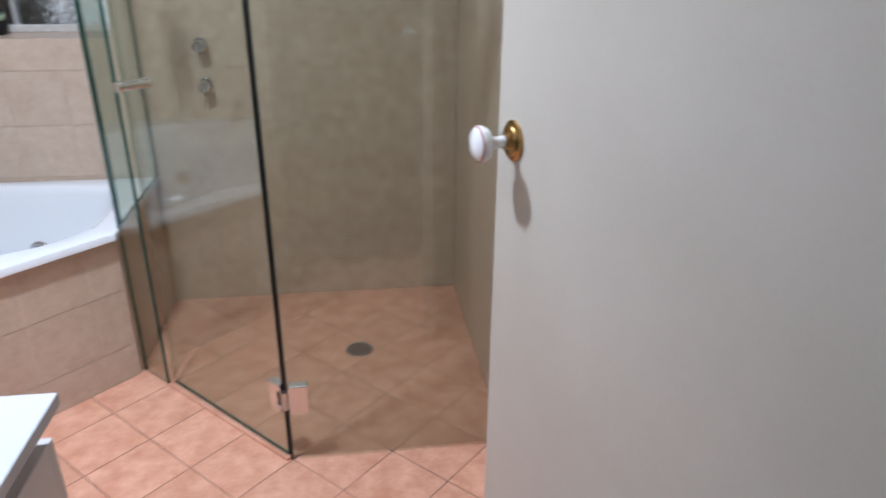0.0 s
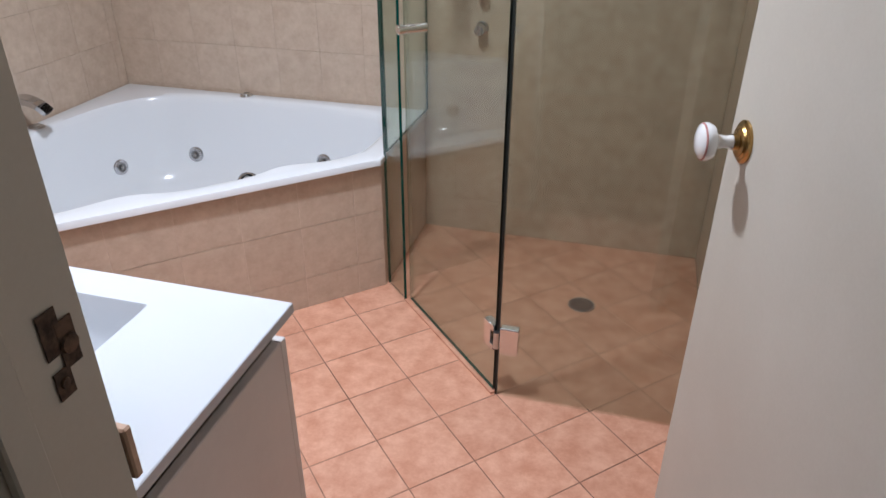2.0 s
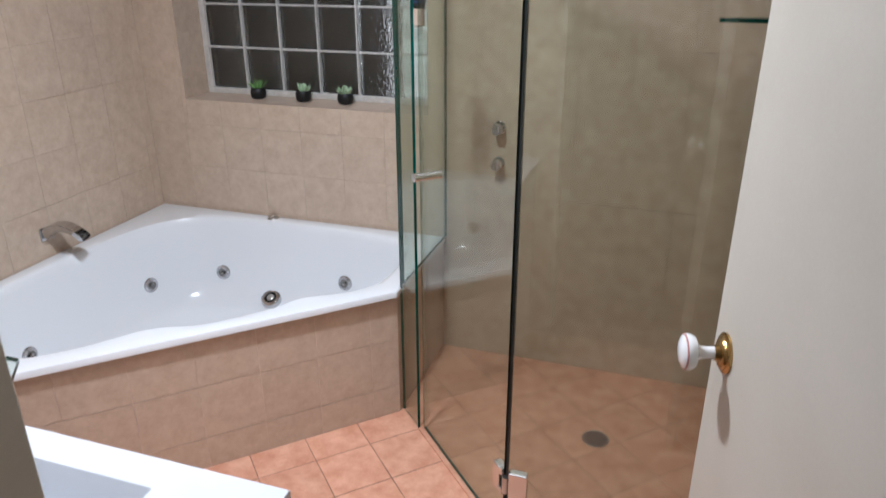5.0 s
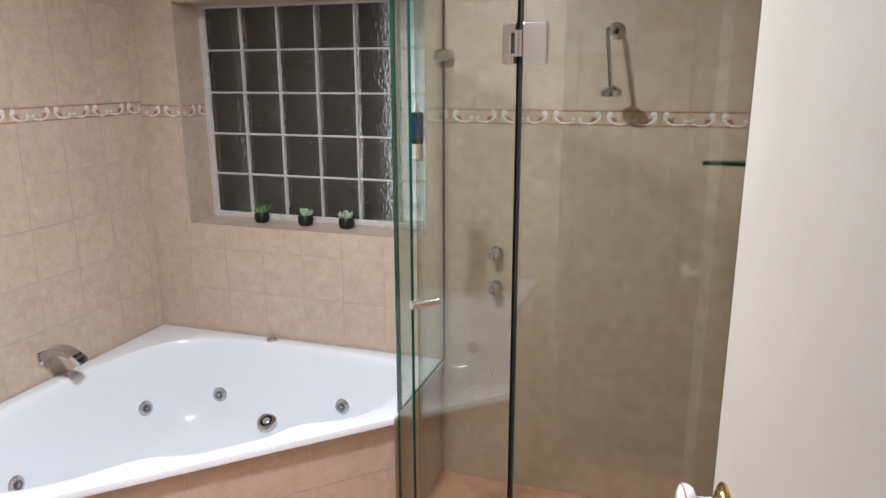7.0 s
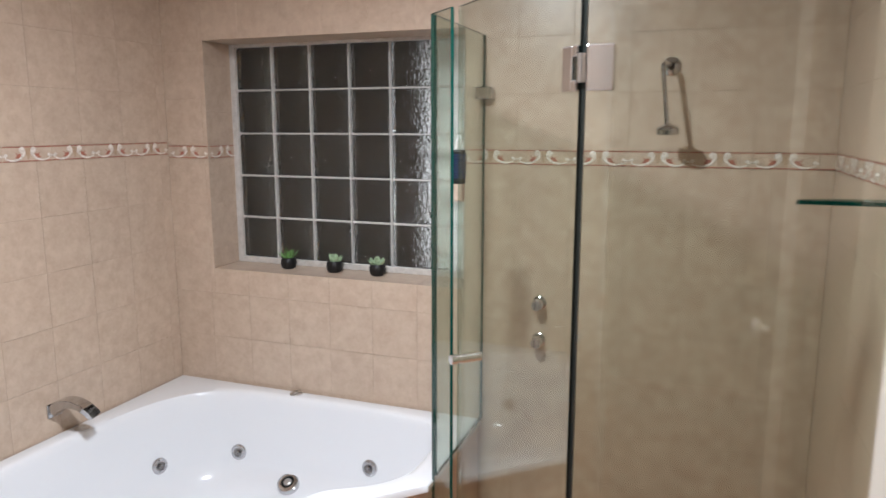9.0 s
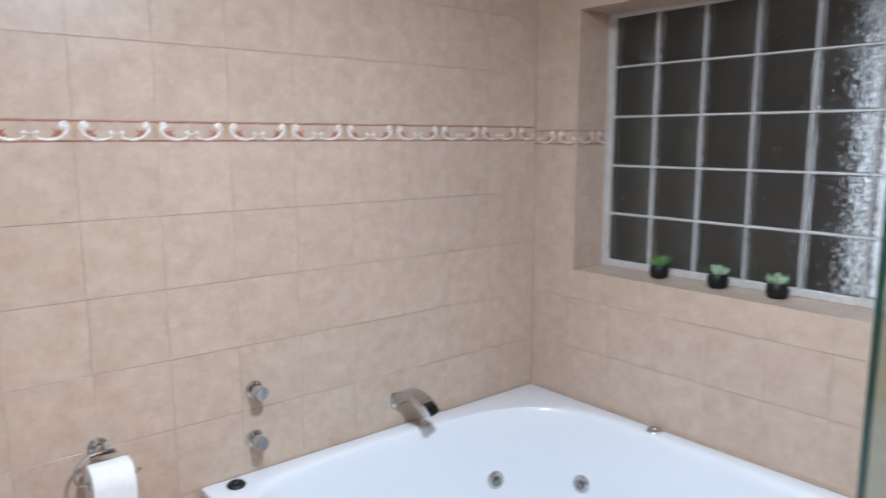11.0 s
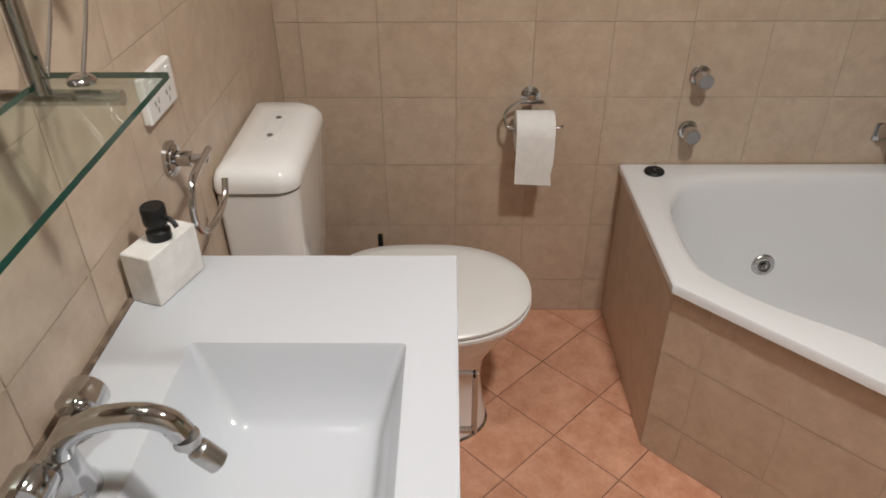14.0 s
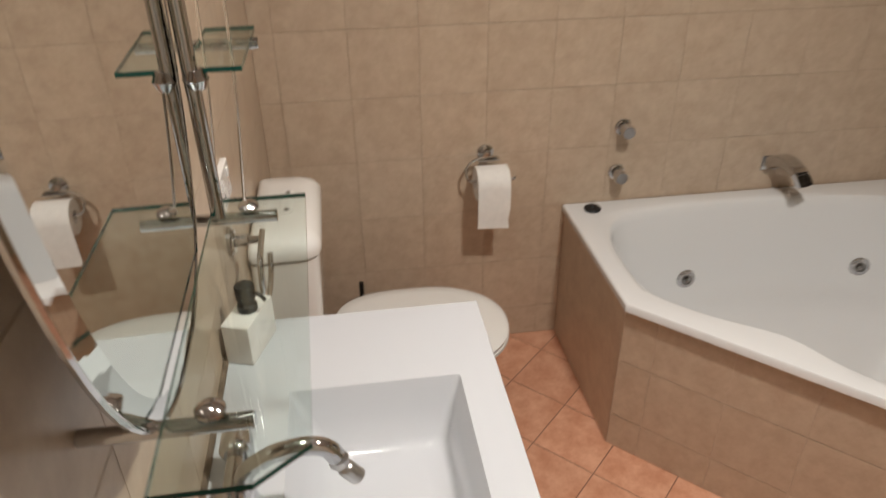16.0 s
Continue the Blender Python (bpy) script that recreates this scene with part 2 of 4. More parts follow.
def revolve(bm, profile, segs=24, m=None):
    """profile: rows of (radius, height); turned round z, then moved by m."""
    rings = []
    for r, z in profile:
        if r < 1e-6:
            rings.append([bm.verts.new((0, 0, z))])
        else:
            rings.append([bm.verts.new((r * math.cos(2 * math.pi * i / segs), r * math.sin(2 * math.pi * i / segs), z)) for i in range(segs)])
    for a, b in zip(rings, rings[1:]):
        for i in range(segs):
            j = (i + 1) % segs
            q = [a[i % len(a)], a[j % len(a)], b[j % len(b)], b[i % len(b)]]
            q = list(dict.fromkeys(q))
            if len(q) > 2:
                bm.faces.new(q)
    if m is not None:
        bmesh.ops.transform(bm, matrix=m, verts=[v for r in rings for v in r])
    return bm


def tube(bm, points, radius, segs=10, flat=1.0, up=(0, 0, 1), cap=True):
    """A bar swept along points; flat squeezes it along its binormal; radius may be a list."""
    pts = [Vector(p) for p in points]
    rad = radius if isinstance(radius, (list, tuple)) else [radius] * len(pts)
    rings, ref = [], Vector(up)
    for i, p in enumerate(pts):
        d = (pts[min(i + 1, len(pts) - 1)] - pts[max(i - 1, 0)]).normalized()
        side = d.cross(ref)
        if side.length < 1e-3:
            side = d.orthogonal()
        side.normalize()
        nrm = side.cross(d).normalized()
        ref = nrm
        rings.append([bm.verts.new(p + side * rad[i] * math.cos(2 * math.pi * k / segs) + nrm * rad[i] * flat * math.sin(2 * math.pi * k / segs)) for k in range(segs)])
    for a, b in zip(rings, rings[1:]):
        for k in range(segs):
            bm.faces.new((a[k], a[(k + 1) % segs], b[(k + 1) % segs], b[k]))
    if cap:
        bm.faces.new(rings[0][::-1])
        bm.faces.new(rings[-1])
    return bm


def arc(points, n=6):
    """Catmull-Rom through the points."""
    p = [Vector(q) for q in points]
    p = [2 * p[0] - p[1]] + p + [2 * p[-1] - p[-2]]
    out = []
    for i in range(1, len(p) - 2):
        for k in range(n):
            s = k / n
            out.append(0.5 * (2 * p[i] + (p[i + 1] - p[i - 1]) * s + (2 * p[i - 1] - 5 * p[i] + 4 * p[i + 1] - p[i + 2]) * s * s + (3 * p[i] - p[i - 1] - 3 * p[i + 1] + p[i + 2]) * s ** 3))
    return out + [p[-2]]


def prism(bm, poly, z0, z1):
    a = [bm.verts.new((x, y, z0)) for x, y in poly]
    b = [bm.verts.new((x, y, z1)) for x, y in poly]
    n = len(poly)
    bm.faces.new(a[::-1])
    bm.faces.new(b)
    for i in range(n):
        bm.faces.new((a[i], a[(i + 1) % n], b[(i + 1) % n], b[i]))
    return bm


def chaikin(poly, times=3, q=0.25):
    for _ in range(times):
        out = []
        for i in range(len(poly)):
            a, b = Vector(poly[i]), Vector(poly[(i + 1) % len(poly)])
            out += [a.lerp(b, q), a.lerp(b, 1 - q)]
        poly = out
    return [tuple(p) for p in poly]


def resample(poly, n):
    """n points evenly along a closed outline."""
    p = [Vector(q) for q in poly]
    p.append(p[0])
    d = [0.0]
    for a, b in zip(p, p[1:]):
        d.append(d[-1] + (b - a).length)
    out, j = [], 0
    for i in range(n):
        s = d[-1] * i / n
        while d[j + 1] < s:
            j += 1
        out.append(p[j].lerp(p[j + 1], (s - d[j]) / max(d[j + 1] - d[j], 1e-9)))
    return out


def loft(bm, rings, close_first=False, close_last=False):
    vs = [[bm.verts.new(p) for p in r] for r in rings]
    n = len(vs[0])
    for a, b in zip(vs, vs[1:]):
        for i in range(n):
            bm.faces.new((a[i], a[(i + 1) % n], b[(i + 1) % n], b[i]))
    if close_first:
        bm.faces.new(vs[0][::-1])
    if close_last:
        bm.faces.new(vs[-1])
    return bm


# ---- structure ----
T = 0.0013        # how far tile faces stand before the grout
PITCH = 0.2
ROW0 = 0.12      # lowest joint
BAND0, BH = 1.517, 0.054      # border band on the west and south walls
BAND_N = 1.503                # and on the north and east walls
WIN = (0.206, 1.345, 1.032, 1.985)   # window reveal x0 x1 z0 z1
WIN_Y = 2.77
HALL_Y = -1.6


def slab(name, x0, x1, y0, y1, z0, z1, mat, label, category):
    return tagged(part(name, new_box(x0, x1, y0, y1, z0, z1), mat), label, category, kind="structure")


floor = slab("floor", -0.15, X_E + 0.15, HALL_Y, Y_N + 0.3, -0.12, -T, M_FGROUT, "salmon pink floor tiles laid diagonally with brown grout", "floor")
slab("ceiling", -0.15, X_E + 0.15, HALL_Y, Y_N + 0.3, CEIL, CEIL + 0.1, M_PLASTER, "plain white painted ceiling", "ceiling")
wall_west = slab("wall_west", -0.15, -T, HALL_Y, Y_N + 0.3, -0.12, CEIL, M_GROUT, "beige mottled tiled wall with a scroll border", "wall")
wall_east = slab("wall_east", X_E + T, X_E + 0.15, HALL_Y, Y_N + 0.3, -0.12, CEIL, M_GROUT, "beige mottled tiled shower wall", "wall")

bm = bmesh.new()
wx0, wx1, wz0, wz1 = WIN
box(bm, -T, wx0 - T, Y_N + T, WIN_Y + 0.11, -0.12, CEIL)
box(bm, wx1 + T, 1.42, Y_N + T, WIN_Y + 0.11, -0.12, CEIL)
inside = len(bm.faces)
box(bm, 1.42, X_E + T, Y_N + T, WIN_Y + 0.11, -0.12, CEIL)
bm.faces.ensure_lookup_table()
for f in bm.faces[inside:]:
    f.material_index = 1          # joints inside the shower are darker with mould
box(bm, wx0 - T, wx1 + T, Y_N + T, WIN_Y + 0.11, -0.12, wz0 - T)
box(bm, wx0 - T, wx1 + T, Y_N + T, WIN_Y + 0.11, wz1 + T, CEIL)
wall_north = tagged(part("wall_north", bm, [M_GROUT, M_DGROUT]), "beige mottled tiled wall with a deep window recess", "wall", kind="structure")

WALL_S0 = 0.15
bm = bmesh.new()
box(bm, -T, JAMB_X - 0.022, WALL_S0, Y_S - T, -0.12, CEIL)
box(bm, JAMB_X - 0.022, X_E + T, WALL_S0, Y_S - T, 2.09, CEIL)
wall_south = tagged(part("wall_south", bm, M_LGROUT), "beige tiled wall behind the vanity with the doorway", "wall", kind="structure")

# hallway behind the doorway
slab("wall_hall", -0.15, X_E + 0.15, HALL_Y - 0.1, HALL_Y, -0.12, CEIL, M_PAINT, "plain cream painted hallway wall", "wall")
slab("wall_hall_west", 1.15, 1.25, HALL_Y, WALL_S0, -T, CEIL, M_PAINT, "plain cream painted hallway wall", "wall")
slab("floor_hall", 1.25, X_E + T, HALL_Y, WALL_S0 - 0.004, -T, -0.002, M_FLOOR, "pink tiled hallway floor", "floor")
slab("wall_hall_east", X_E, X_E + T, HALL_Y, WALL_S0 - 0.004, -0.002, CEIL, M_PAINT, "plain cream painted hallway wall", "wall")

# door frame
door_frame = empty("door_1", "cream painted timber door frame with a worn strike plate", "door frame", kind="structure", at=(JAMB_X, Y_S, 0))
bm = new_box(JAMB_X - 0.022, JAMB_X, WALL_S0 - 0.012, Y_S + 0.001, 0.0, 2.07, 0.002)
jamb = part("jamb", bm, M_PAINT, None)
bm = new_box(JAMB_X, X_E, WALL_S0 - 0.012, Y_S + 0.001, 2.07, 2.09, 0.002)
head = part("head_jamb", bm, M_PAINT, None)
bm = new_box(JAMB_X + 0.001, JAMB_X + 0.012, WALL_S0 + 0.02, WALL_S0 + 0.05, 0.0, 2.07, 0.002)
stop = part("door_stop", bm, M_PAINT, None)
bm = new_box(JAMB_X - 0.08, JAMB_X - 0.004, WALL_S0 - 0.024, WALL_S0 - 0.0125, 0.0, 2.13, 0.004)
arch = part("architrave", bm, M_PAINT, None)
for o in (jamb, head, stop, arch):
    o.parent = door_frame
    o.matrix_parent_inverse = door_frame.matrix_basis.inverted()

# strike plate: two worn leaves with a screw
bm = new_box(JAMB_X + 0.0005, JAMB_X + 0.002, 0.233, 0.252, 1.110, 1.150, 0.0005)
box(bm, JAMB_X + 0.0005, JAMB_X + 0.0022, 0.246, 0.264, 1.094, 1.136, 0.0005)
box(bm, JAMB_X + 0.0005, JAMB_X + 0.002, 0.233, 0.250, 1.072, 1.098, 0.0005)
strike = part("strike_plate", bm, M_RUSTY, door_frame, "worn dark brass strike plate")
strike.matrix_parent_inverse = door_frame.matrix_basis.inverted()
bm = bmesh.new()
revolve(bm, [(0, 0.003), (0.004, 0.0025), (0.005, 0.001)], 12, pose(JAMB_X + 0.0015, 0.241, 1.086, 0, 90, 0))
revolve(bm, [(0, 0.004), (0.008, 0.003), (0.009, 0.001)], 12, pose(JAMB_X + 0.0015, 0.255, 1.114, 0, 90, 0))
scr = part("screw", bm, M_RUSTY, door_frame, "dull steel screws")
scr.matrix_parent_inverse = door_frame.matrix_basis.inverted()
tagged(part("timber_block", new_box(JAMB_X - 0.021, JAMB_X + 0.003, Y_S + 0.002, Y_S + 0.012, 0.94, 1.0, 0.002), M_WOOD, None), "small raw timber packing block behind the door jamb", "timber block")

# ---- the open door ----
HINGE, EDGE = Vector((2.553, 0.285)), Vector((2.376, 0.992))
leaf_len = (EDGE - HINGE).length
ang = math.degrees(math.atan2(EDGE.y - HINGE.y, EDGE.x - HINGE.x))
door = empty("door_leaf", "cream painted flush door standing open with a porcelain knob", "door", at=(HINGE.x, HINGE.y, 0))
door.rotation_euler = (0, 0, radians(ang))
# local x runs from hinge to edge, local +y faces the room's west side
part("panel", new_box(0, leaf_len, -0.035, 0.0, 0.012, 2.05, 0.0025, 2), M_PAINT, door)
KX, KZ = leaf_len - 0.055, 1.085
km = pose(KX, 0, KZ, -90, 0, 0)
bm = revolve(bmesh.new(), [(0, 0.0), (0.031, 0.0), (0.031, 0.003), (0.028, 0.0055), (0.024, 0.006), (0.022, 0.009), (0.013, 0.011), (0.011, 0.018)], 32, km)
part("rose", bm, M_BRASS, door, "oval aged brass rose", True)
bm = revolve(bmesh.new(), [(0.010, 0.014), (0.009, 0.028), (0.0105, 0.038), (0.016, 0.043), (0.024, 0.046), (0.0275, 0.053), (0.0275, 0.058), (0.0262, 0.0605), (0.024, 0.063), (0.015, 0.0665), (0, 0.068)], 32, km)
knob = part("knob", bm, M_PORC, door, "white porcelain knob with a fine pink ring", True)
bm = revolve(bmesh.new(), [(0.0268, 0.0592), (0.0272, 0.0600), (0.0262, 0.0612), (0.0254, 0.0618)], 32, km)
part("ring", bm, M_PINK, knob, "fine pink ring", True)

# ---- bath ----
RIM = 0.525
OUTER = [(0.003, 1.203), (0.576, 1.203), (1.418, 2.036), (1.418, Y_N - 0.003), (0.003, Y_N - 0.003)]
BATH_C = Vector((0.66, 1.93))


def bath_body():
    bath = empty("corner_spa_bath", "white acrylic corner spa bath with chrome jets", "bath", at=(0.7, 1.9, 0))
    n = 160
    inner = [(0.17, 1.272), (0.50, 1.262), (0.585, 1.315), (0.80, 1.535), (0.90, 1.60), (1.03, 1.745), (1.16, 1.86), (1.315, 2.035), (1.345, 2.14), (1.335, 2.44), (1.22, 2.525), (0.40, 2.535), (0.19, 2.44), (0.075, 2.18), (0.060, 1.42)]
    lip = resample(chaikin(inner, 3), n)
    out = []
    for p in lip:       # matching points on the outer outline, along rays from the middle
        d = (p - BATH_C).normalized()
        best = None
        for i in range(5):
            a, b = Vector(OUTER[i]), Vector(OUTER[(i + 1) % 5])
            e = b - a
            den = d.x * e.y - d.y * e.x
            if abs(den) < 1e-9:
                continue
            w = a - BATH_C
            s = (w.x * e.y - w.y * e.x) / den
            u = (w.x * d.y - w.y * d.x) / den
            if s > 0 and -1e-6 <= u <= 1 + 1e-6 and (best is None or s < best):
                best = s
        out.append(BATH_C + d * best)
    for c in OUTER:     # corners stay sharp
        k = min(range(n), key=lambda i: (out[i] - Vector(c)).length)
        out[k] = Vector(c)

    rings = [[(p.x, p.y, RIM - 0.024) for p in out]]
    rings.append([(p.x, p.y, RIM - 0.006) for p in out])
    rings.append([(p.x + (BATH_C.x - p.x) * 0.006, p.y + (BATH_C.y - p.y) * 0.006, RIM - 0.001) for p in out])
    rings.append([(p.x + (BATH_C.x - p.x) * 0.014, p.y + (BATH_C.y - p.y) * 0.014, RIM) for p in out])
    mid = [o.lerp(l, 0.75) for o, l in zip(out, lip)]
    rings.append([(p.x, p.y, RIM + 0.001) for p in mid])

    def rest(i):
        # two low arm rests along the front
        p = lip[i]
        f = (p.x - p.y + 0.705)     # distance-like measure from the front line
        s = (p.x + p.y)
        near = max(0.0, 1 - abs(f) / 0.10)
        return near * (math.exp(-((s - 2.28) / 0.17) ** 2) + math.exp(-((s - 3.05) / 0.15) ** 2))
    rings.append([(p.x + (BATH_C.x - p.x) * 0.09 * rest(i), p.y + (BATH_C.y - p.y) * 0.09 * rest(i), RIM - 0.002 + 0.004 * rest(i)) for i, p in enumerate(lip)])
    for sh, z in ((0.012, -0.010), (0.02, -0.03), (0.03, -0.08), (0.048, -0.18), (0.075, -0.29), (0.12, -0.36), (0.22, -0.395), (0.40, -0.41), (0.7, -0.415)):
        fade = max(0.0, 1 + z / 0.22)
        rings.append([(p.x + (BATH_C.x - p.x) * (sh + 0.09 * rest(i) * fade), p.y + (BATH_C.y - p.y) * (sh + 0.09 * rest(i) * fade), RIM + z) for i, p in enumerate(lip)])
    bm = loft(bmesh.new(), rings, False, True)
    bmesh.ops.recalc_face_normals(bm, faces=bm.faces)
    tub = part("tub", bm, M_ACRYL, None, "", True)
    tub.parent = bath
    tub.matrix_parent_inverse = pose(-0.7, -1.9, 0)
    return bath, tub


bath, tub = bath_body()
from mathutils.bvhtree import BVHTree
_tub_tree = BVHTree.FromPolygons([v.co.copy() for v in tub.data.vertices], [tuple(p.vertices) for p in tub.data.polygons])


def on_bath(name, px, py, z, profile, mat, label, *inner):
    eye = Vector((BATH_C.x, BATH_C.y, z))
    hit, nrm, _, _ = _tub_tree.ray_cast(eye, (Vector((px, py, z)) - eye).normalized())
    if nrm.dot(eye - hit) < 0:
        nrm = -nrm
    m = Matrix.Translation(hit) @ nrm.to_track_quat("Z", "Y").to_matrix().to_4x4()
    ob = part(name, revolve(bmesh.new(), profile, 28, m), mat, bath, label, True)
    ob.matrix_parent_inverse = pose(-0.7, -1.9, 0)
    for n, rows, stuff in inner:
        part(n, revolve(bmesh.new(), rows, 20, m), stuff, ob, "", True)
    return ob


JET = [(0.0185, 0.004), (0.019, 0.008), (0.0225, 0.0085), (0.025, 0.0055), (0.029, 0.006), (0.0325, 0.004), (0.034, 0.0), (0.034, -0.01)]
NOZ = ("nozzle_well", [(0.008, 0.002), (0.014, 0.001), (0.0195, 0.0025), (0.0195, -0.004)], M_GRATE)
TIP = ("nozzle", [(0.0035, 0.009), (0.006, 0.012), (0.0085, 0.011), (0.0105, 0.005), (0.011, 0.0)], M_CHROME)
for px, py, z in ((0.05, 2.312, 0.267), (0.330, 2.56, 0.266), (0.03, 1.587, 0.252), (1.025, 2.55, 0.29), (0.62, 1.24, 0.25)):
    on_bath("spa_jet", px, py, z, JET, M_CHROME, "round chrome spa jet with a dark well", NOZ, TIP)
on_bath("suction_cover", 0.622, 2.60, 0.165, [(0.026, 0.021), (0.028, 0.026), (0.036, 0.027), (0.044, 0.023), (0.047, 0.016), (0.047, -0.012)], M_CHROME, "round chrome suction cover with a dark slotted ring",
        ("slotted_ring", [(0.029, 0.021), (0.027, 0.0215), (0.018, 0.022), (0.017, 0.021)], M_BLACK))
on_bath("suction_cap", 0.622, 2.60, 0.165, [(0, 0.030), (0.012, 0.029), (0.0165, 0.026), (0.018, 0.018)], M_STEEL, "domed steel cap of the suction cover")
for px, py in ((0.048, 1.985), (0.612, 2.563)):
    ob = part("air_button", revolve(bmesh.new(), [(0, 0.013), (0.013, 0.012), (0.015, 0.009), (0.0155, 0.005), (0.024, 0.0045), (0.027, 0.002), (0.0275, 0.0)], 24, pose(px, py, RIM)), M_STEEL, bath, "chrome air button", True)
    ob.matrix_parent_inverse = pose(-0.7, -1.9, 0)
plug = tagged(part("bath_plug", revolve(bmesh.new(), [(0.026, 0.0), (0.028, 0.004), (0.024, 0.009), (0.010, 0.011), (0.006, 0.016), (0.004, 0.018), (0, 0.0185)], 24, pose(0.060, 1.285, RIM + 0.001)), M_BLACK, None, "", True), "black rubber bath plug lying on the white bath rim", "bath plug")
part("ring", tube(bmesh.new(), [(0.060 + 0.008 * math.cos(radians(a)), 1.285, RIM + 0.025 + 0.008 * math.sin(radians(a))) for a in range(-100, 250, 25)], 0.0012, 6), M_WIRE, plug, "thin wire ring", True)

# bath panels of tile are built with the tiles; a hollow plinth carries them
PANEL = [(0.0, 1.214), (0.558, 1.214), (1.408, 2.064), (1.408, Y_N), (1.40, Y_N), (1.396, 2.069), (0.553, 1.226), (0.0, 1.226)]
bath_front = tagged(part("bath_front", prism(bmesh.new(), PANEL, -T, RIM - 0.025), M_LGROUT), "beige tiled front under the corner bath", "bath front", kind="structure")

# ---- shower glass ----
G_TOP = 1.955


def pane(name, a, b, z0, z1, parent, thick=0.010, label="", m_start=None, m_end=None):
    """Upright sheet between two plan points, green at its edges."""
    a, b = Vector(a), Vector(b)
    d = (b - a).normalized()
    nrm = Vector((-d.y, d.x)) * thick / 2
    bm = prism(bmesh.new(), [tuple(a - nrm), tuple(b - nrm), tuple(b + nrm), tuple(a + nrm)], z0, z1)
    bm.normal_update()
    for f in bm.faces:
        along = f.normal.x * d.x + f.normal.y * d.y
        f.material_index = 0 if abs(f.normal.x * -d.y + f.normal.y * d.x) > 0.9 else 2 if along < -0.9 else 3 if along > 0.9 else 1
    return part(name, bm, [M_PANE, M_GEDGE, m_start or M_GEDGE, m_end or M_GEDGE], parent, label)


M_SEAL = pane_material("clear_seal", (0.90, 0.92, 0.90))
M_GAP = material("dark_glass_joint", (0.012, 0.016, 0.014), 0.3)
shower = empty("shower_screen", "frameless greenish glass shower screen with a hinged door", "shower screen")
P1, P2 = (1.418, 2.082), (1.512, 1.988)
H0 = Vector((1.938, 1.566))
pane("side_panel", (1.420, Y_N - 0.004), (1.420, 2.096), RIM + 0.004, G_TOP, shower)
pane("return_panel", P1, P2, -0.001, G_TOP, shower)
pane("fixed_panel", (1.944, 1.566), (X_E - 0.003, 1.566), -0.001, G_TOP, shower, m_start=M_GAP)
part("joint_seal", new_box(1.9375, 1.9435, 1.561, 1.571, 0.0, G_TOP - 0.004), M_GAP, shower, "dark seal between door and fixed panel")
DOOR0 = Vector((1.536, 1.984))
sdoor = pane("door", tuple(DOOR0), tuple(H0 + Vector((-0.004, 0.004))), 0.012, G_TOP, shower, m_start=M_SEAL, m_end=M_GAP)
dd = (H0 - DOOR0).normalized()
dn = Vector((-dd.y, dd.x))
# edge seal and floor sill strip
bm = bmesh.new()
q0, q1 = DOOR0 - dd * 0.006, DOOR0 + dd * 0.004
prism(bm, [tuple(q0 - dn * 0.003), tuple(q1 - dn * 0.008), tuple(q1 + dn * 0.008), tuple(q0 + dn * 0.003)], 0.012, G_TOP - 0.01)
part("door_seal", bm, M_SEAL, sdoor, "clear plastic edge seal")
s0, s1 = DOOR0 - dd * 0.01 - dn * 0.012, H0 - dn * 0.012
bm = prism(bmesh.new(), [tuple(s0 - dn * 0.010), tuple(s1 - dn * 0.004), tuple(s1 + dn * 0.012), tuple(s0 + dn * 0.012)], 0.0, 0.008)
part("sill_strip", bm, M_FLOOR, shower, "narrow pink threshold strip")


def hinge(z):
    # one leaf on the door, one on the fixed panel, with a barrel between
    hm = Matrix.Translation((H0.x, H0.y, z))
    bm = new_box(0.008, 0.062, -0.013, 0.013, -0.045, 0.045, 0.003, 2)
    bmesh.ops.transform(bm, matrix=hm, verts=bm.verts)
    part("hinge_leaf", bm, M_HINGE, shower, "polished chrome hinge")
    bm = new_box(0.024, 0.058, -0.013, 0.013, -0.045, 0.045, 0.003, 2)
    for z0, z1 in ((-0.045, -0.023), (0.023, 0.045)):
        box(bm, 0.008, 0.0245, -0.0128, 0.0128, z0, z1, 0.002)
    bmesh.ops.transform(bm, matrix=hm @ Matrix.Rotation(math.atan2(-dd.y, -dd.x), 4, "Z"), verts=bm.verts)
    part("hinge_leaf", bm, M_HINGE, shower, "polished chrome hinge")
    part("hinge_barrel", revolve(bmesh.new(), [(0, -0.028), (0.009, -0.028), (0.009, 0.028), (0, 0.028)], 16, hm @ Matrix.Translation((-0.002, -0.008, 0))), M_STEEL, shower, "", True)


hinge(1.752)
hinge(0.205)
# door knob: a short bar through the glass
kp = DOOR0 + dd * 0.056
km = Matrix.Translation((kp.x, kp.y, 0.991)) @ Vector((dn.x, dn.y, 0)).to_track_quat("Z", "Y").to_matrix().to_4x4()
part("door_knob", revolve(bmesh.new(), [(0, -0.052), (0.0125, -0.052), (0.0142, -0.050), (0.0142, -0.030), (0.0128, -0.029), (0.0128, -0.026), (0.0142, -0.025), (0.0142, -0.006), (0.0142, 0.006), (0.0142, 0.042), (0, 0.043)], 24, km), M_WIRE, sdoor, "small chrome bar knob", True)
bm = new_box(1.402, 1.460, Y_N - 0.05, Y_N - 0.001, 1.733, 1.775, 0.003)
part("wall_clamp", bm, M_CHROME, shower, "chrome glass to wall clamp")
# clear hook strip and scrubber on the return panel
hang = empty("hanging_scrubber", "dark blue scrubber hanging by a cord on the glass", "scrubber", at=(1.508, 2.062, 1.53))
bm = new_box(-0.017, 0.017, -0.012, 0.012, -0.058, 0.042, 0.006, 2)
part("handle", bm, M_BLACK, hang)
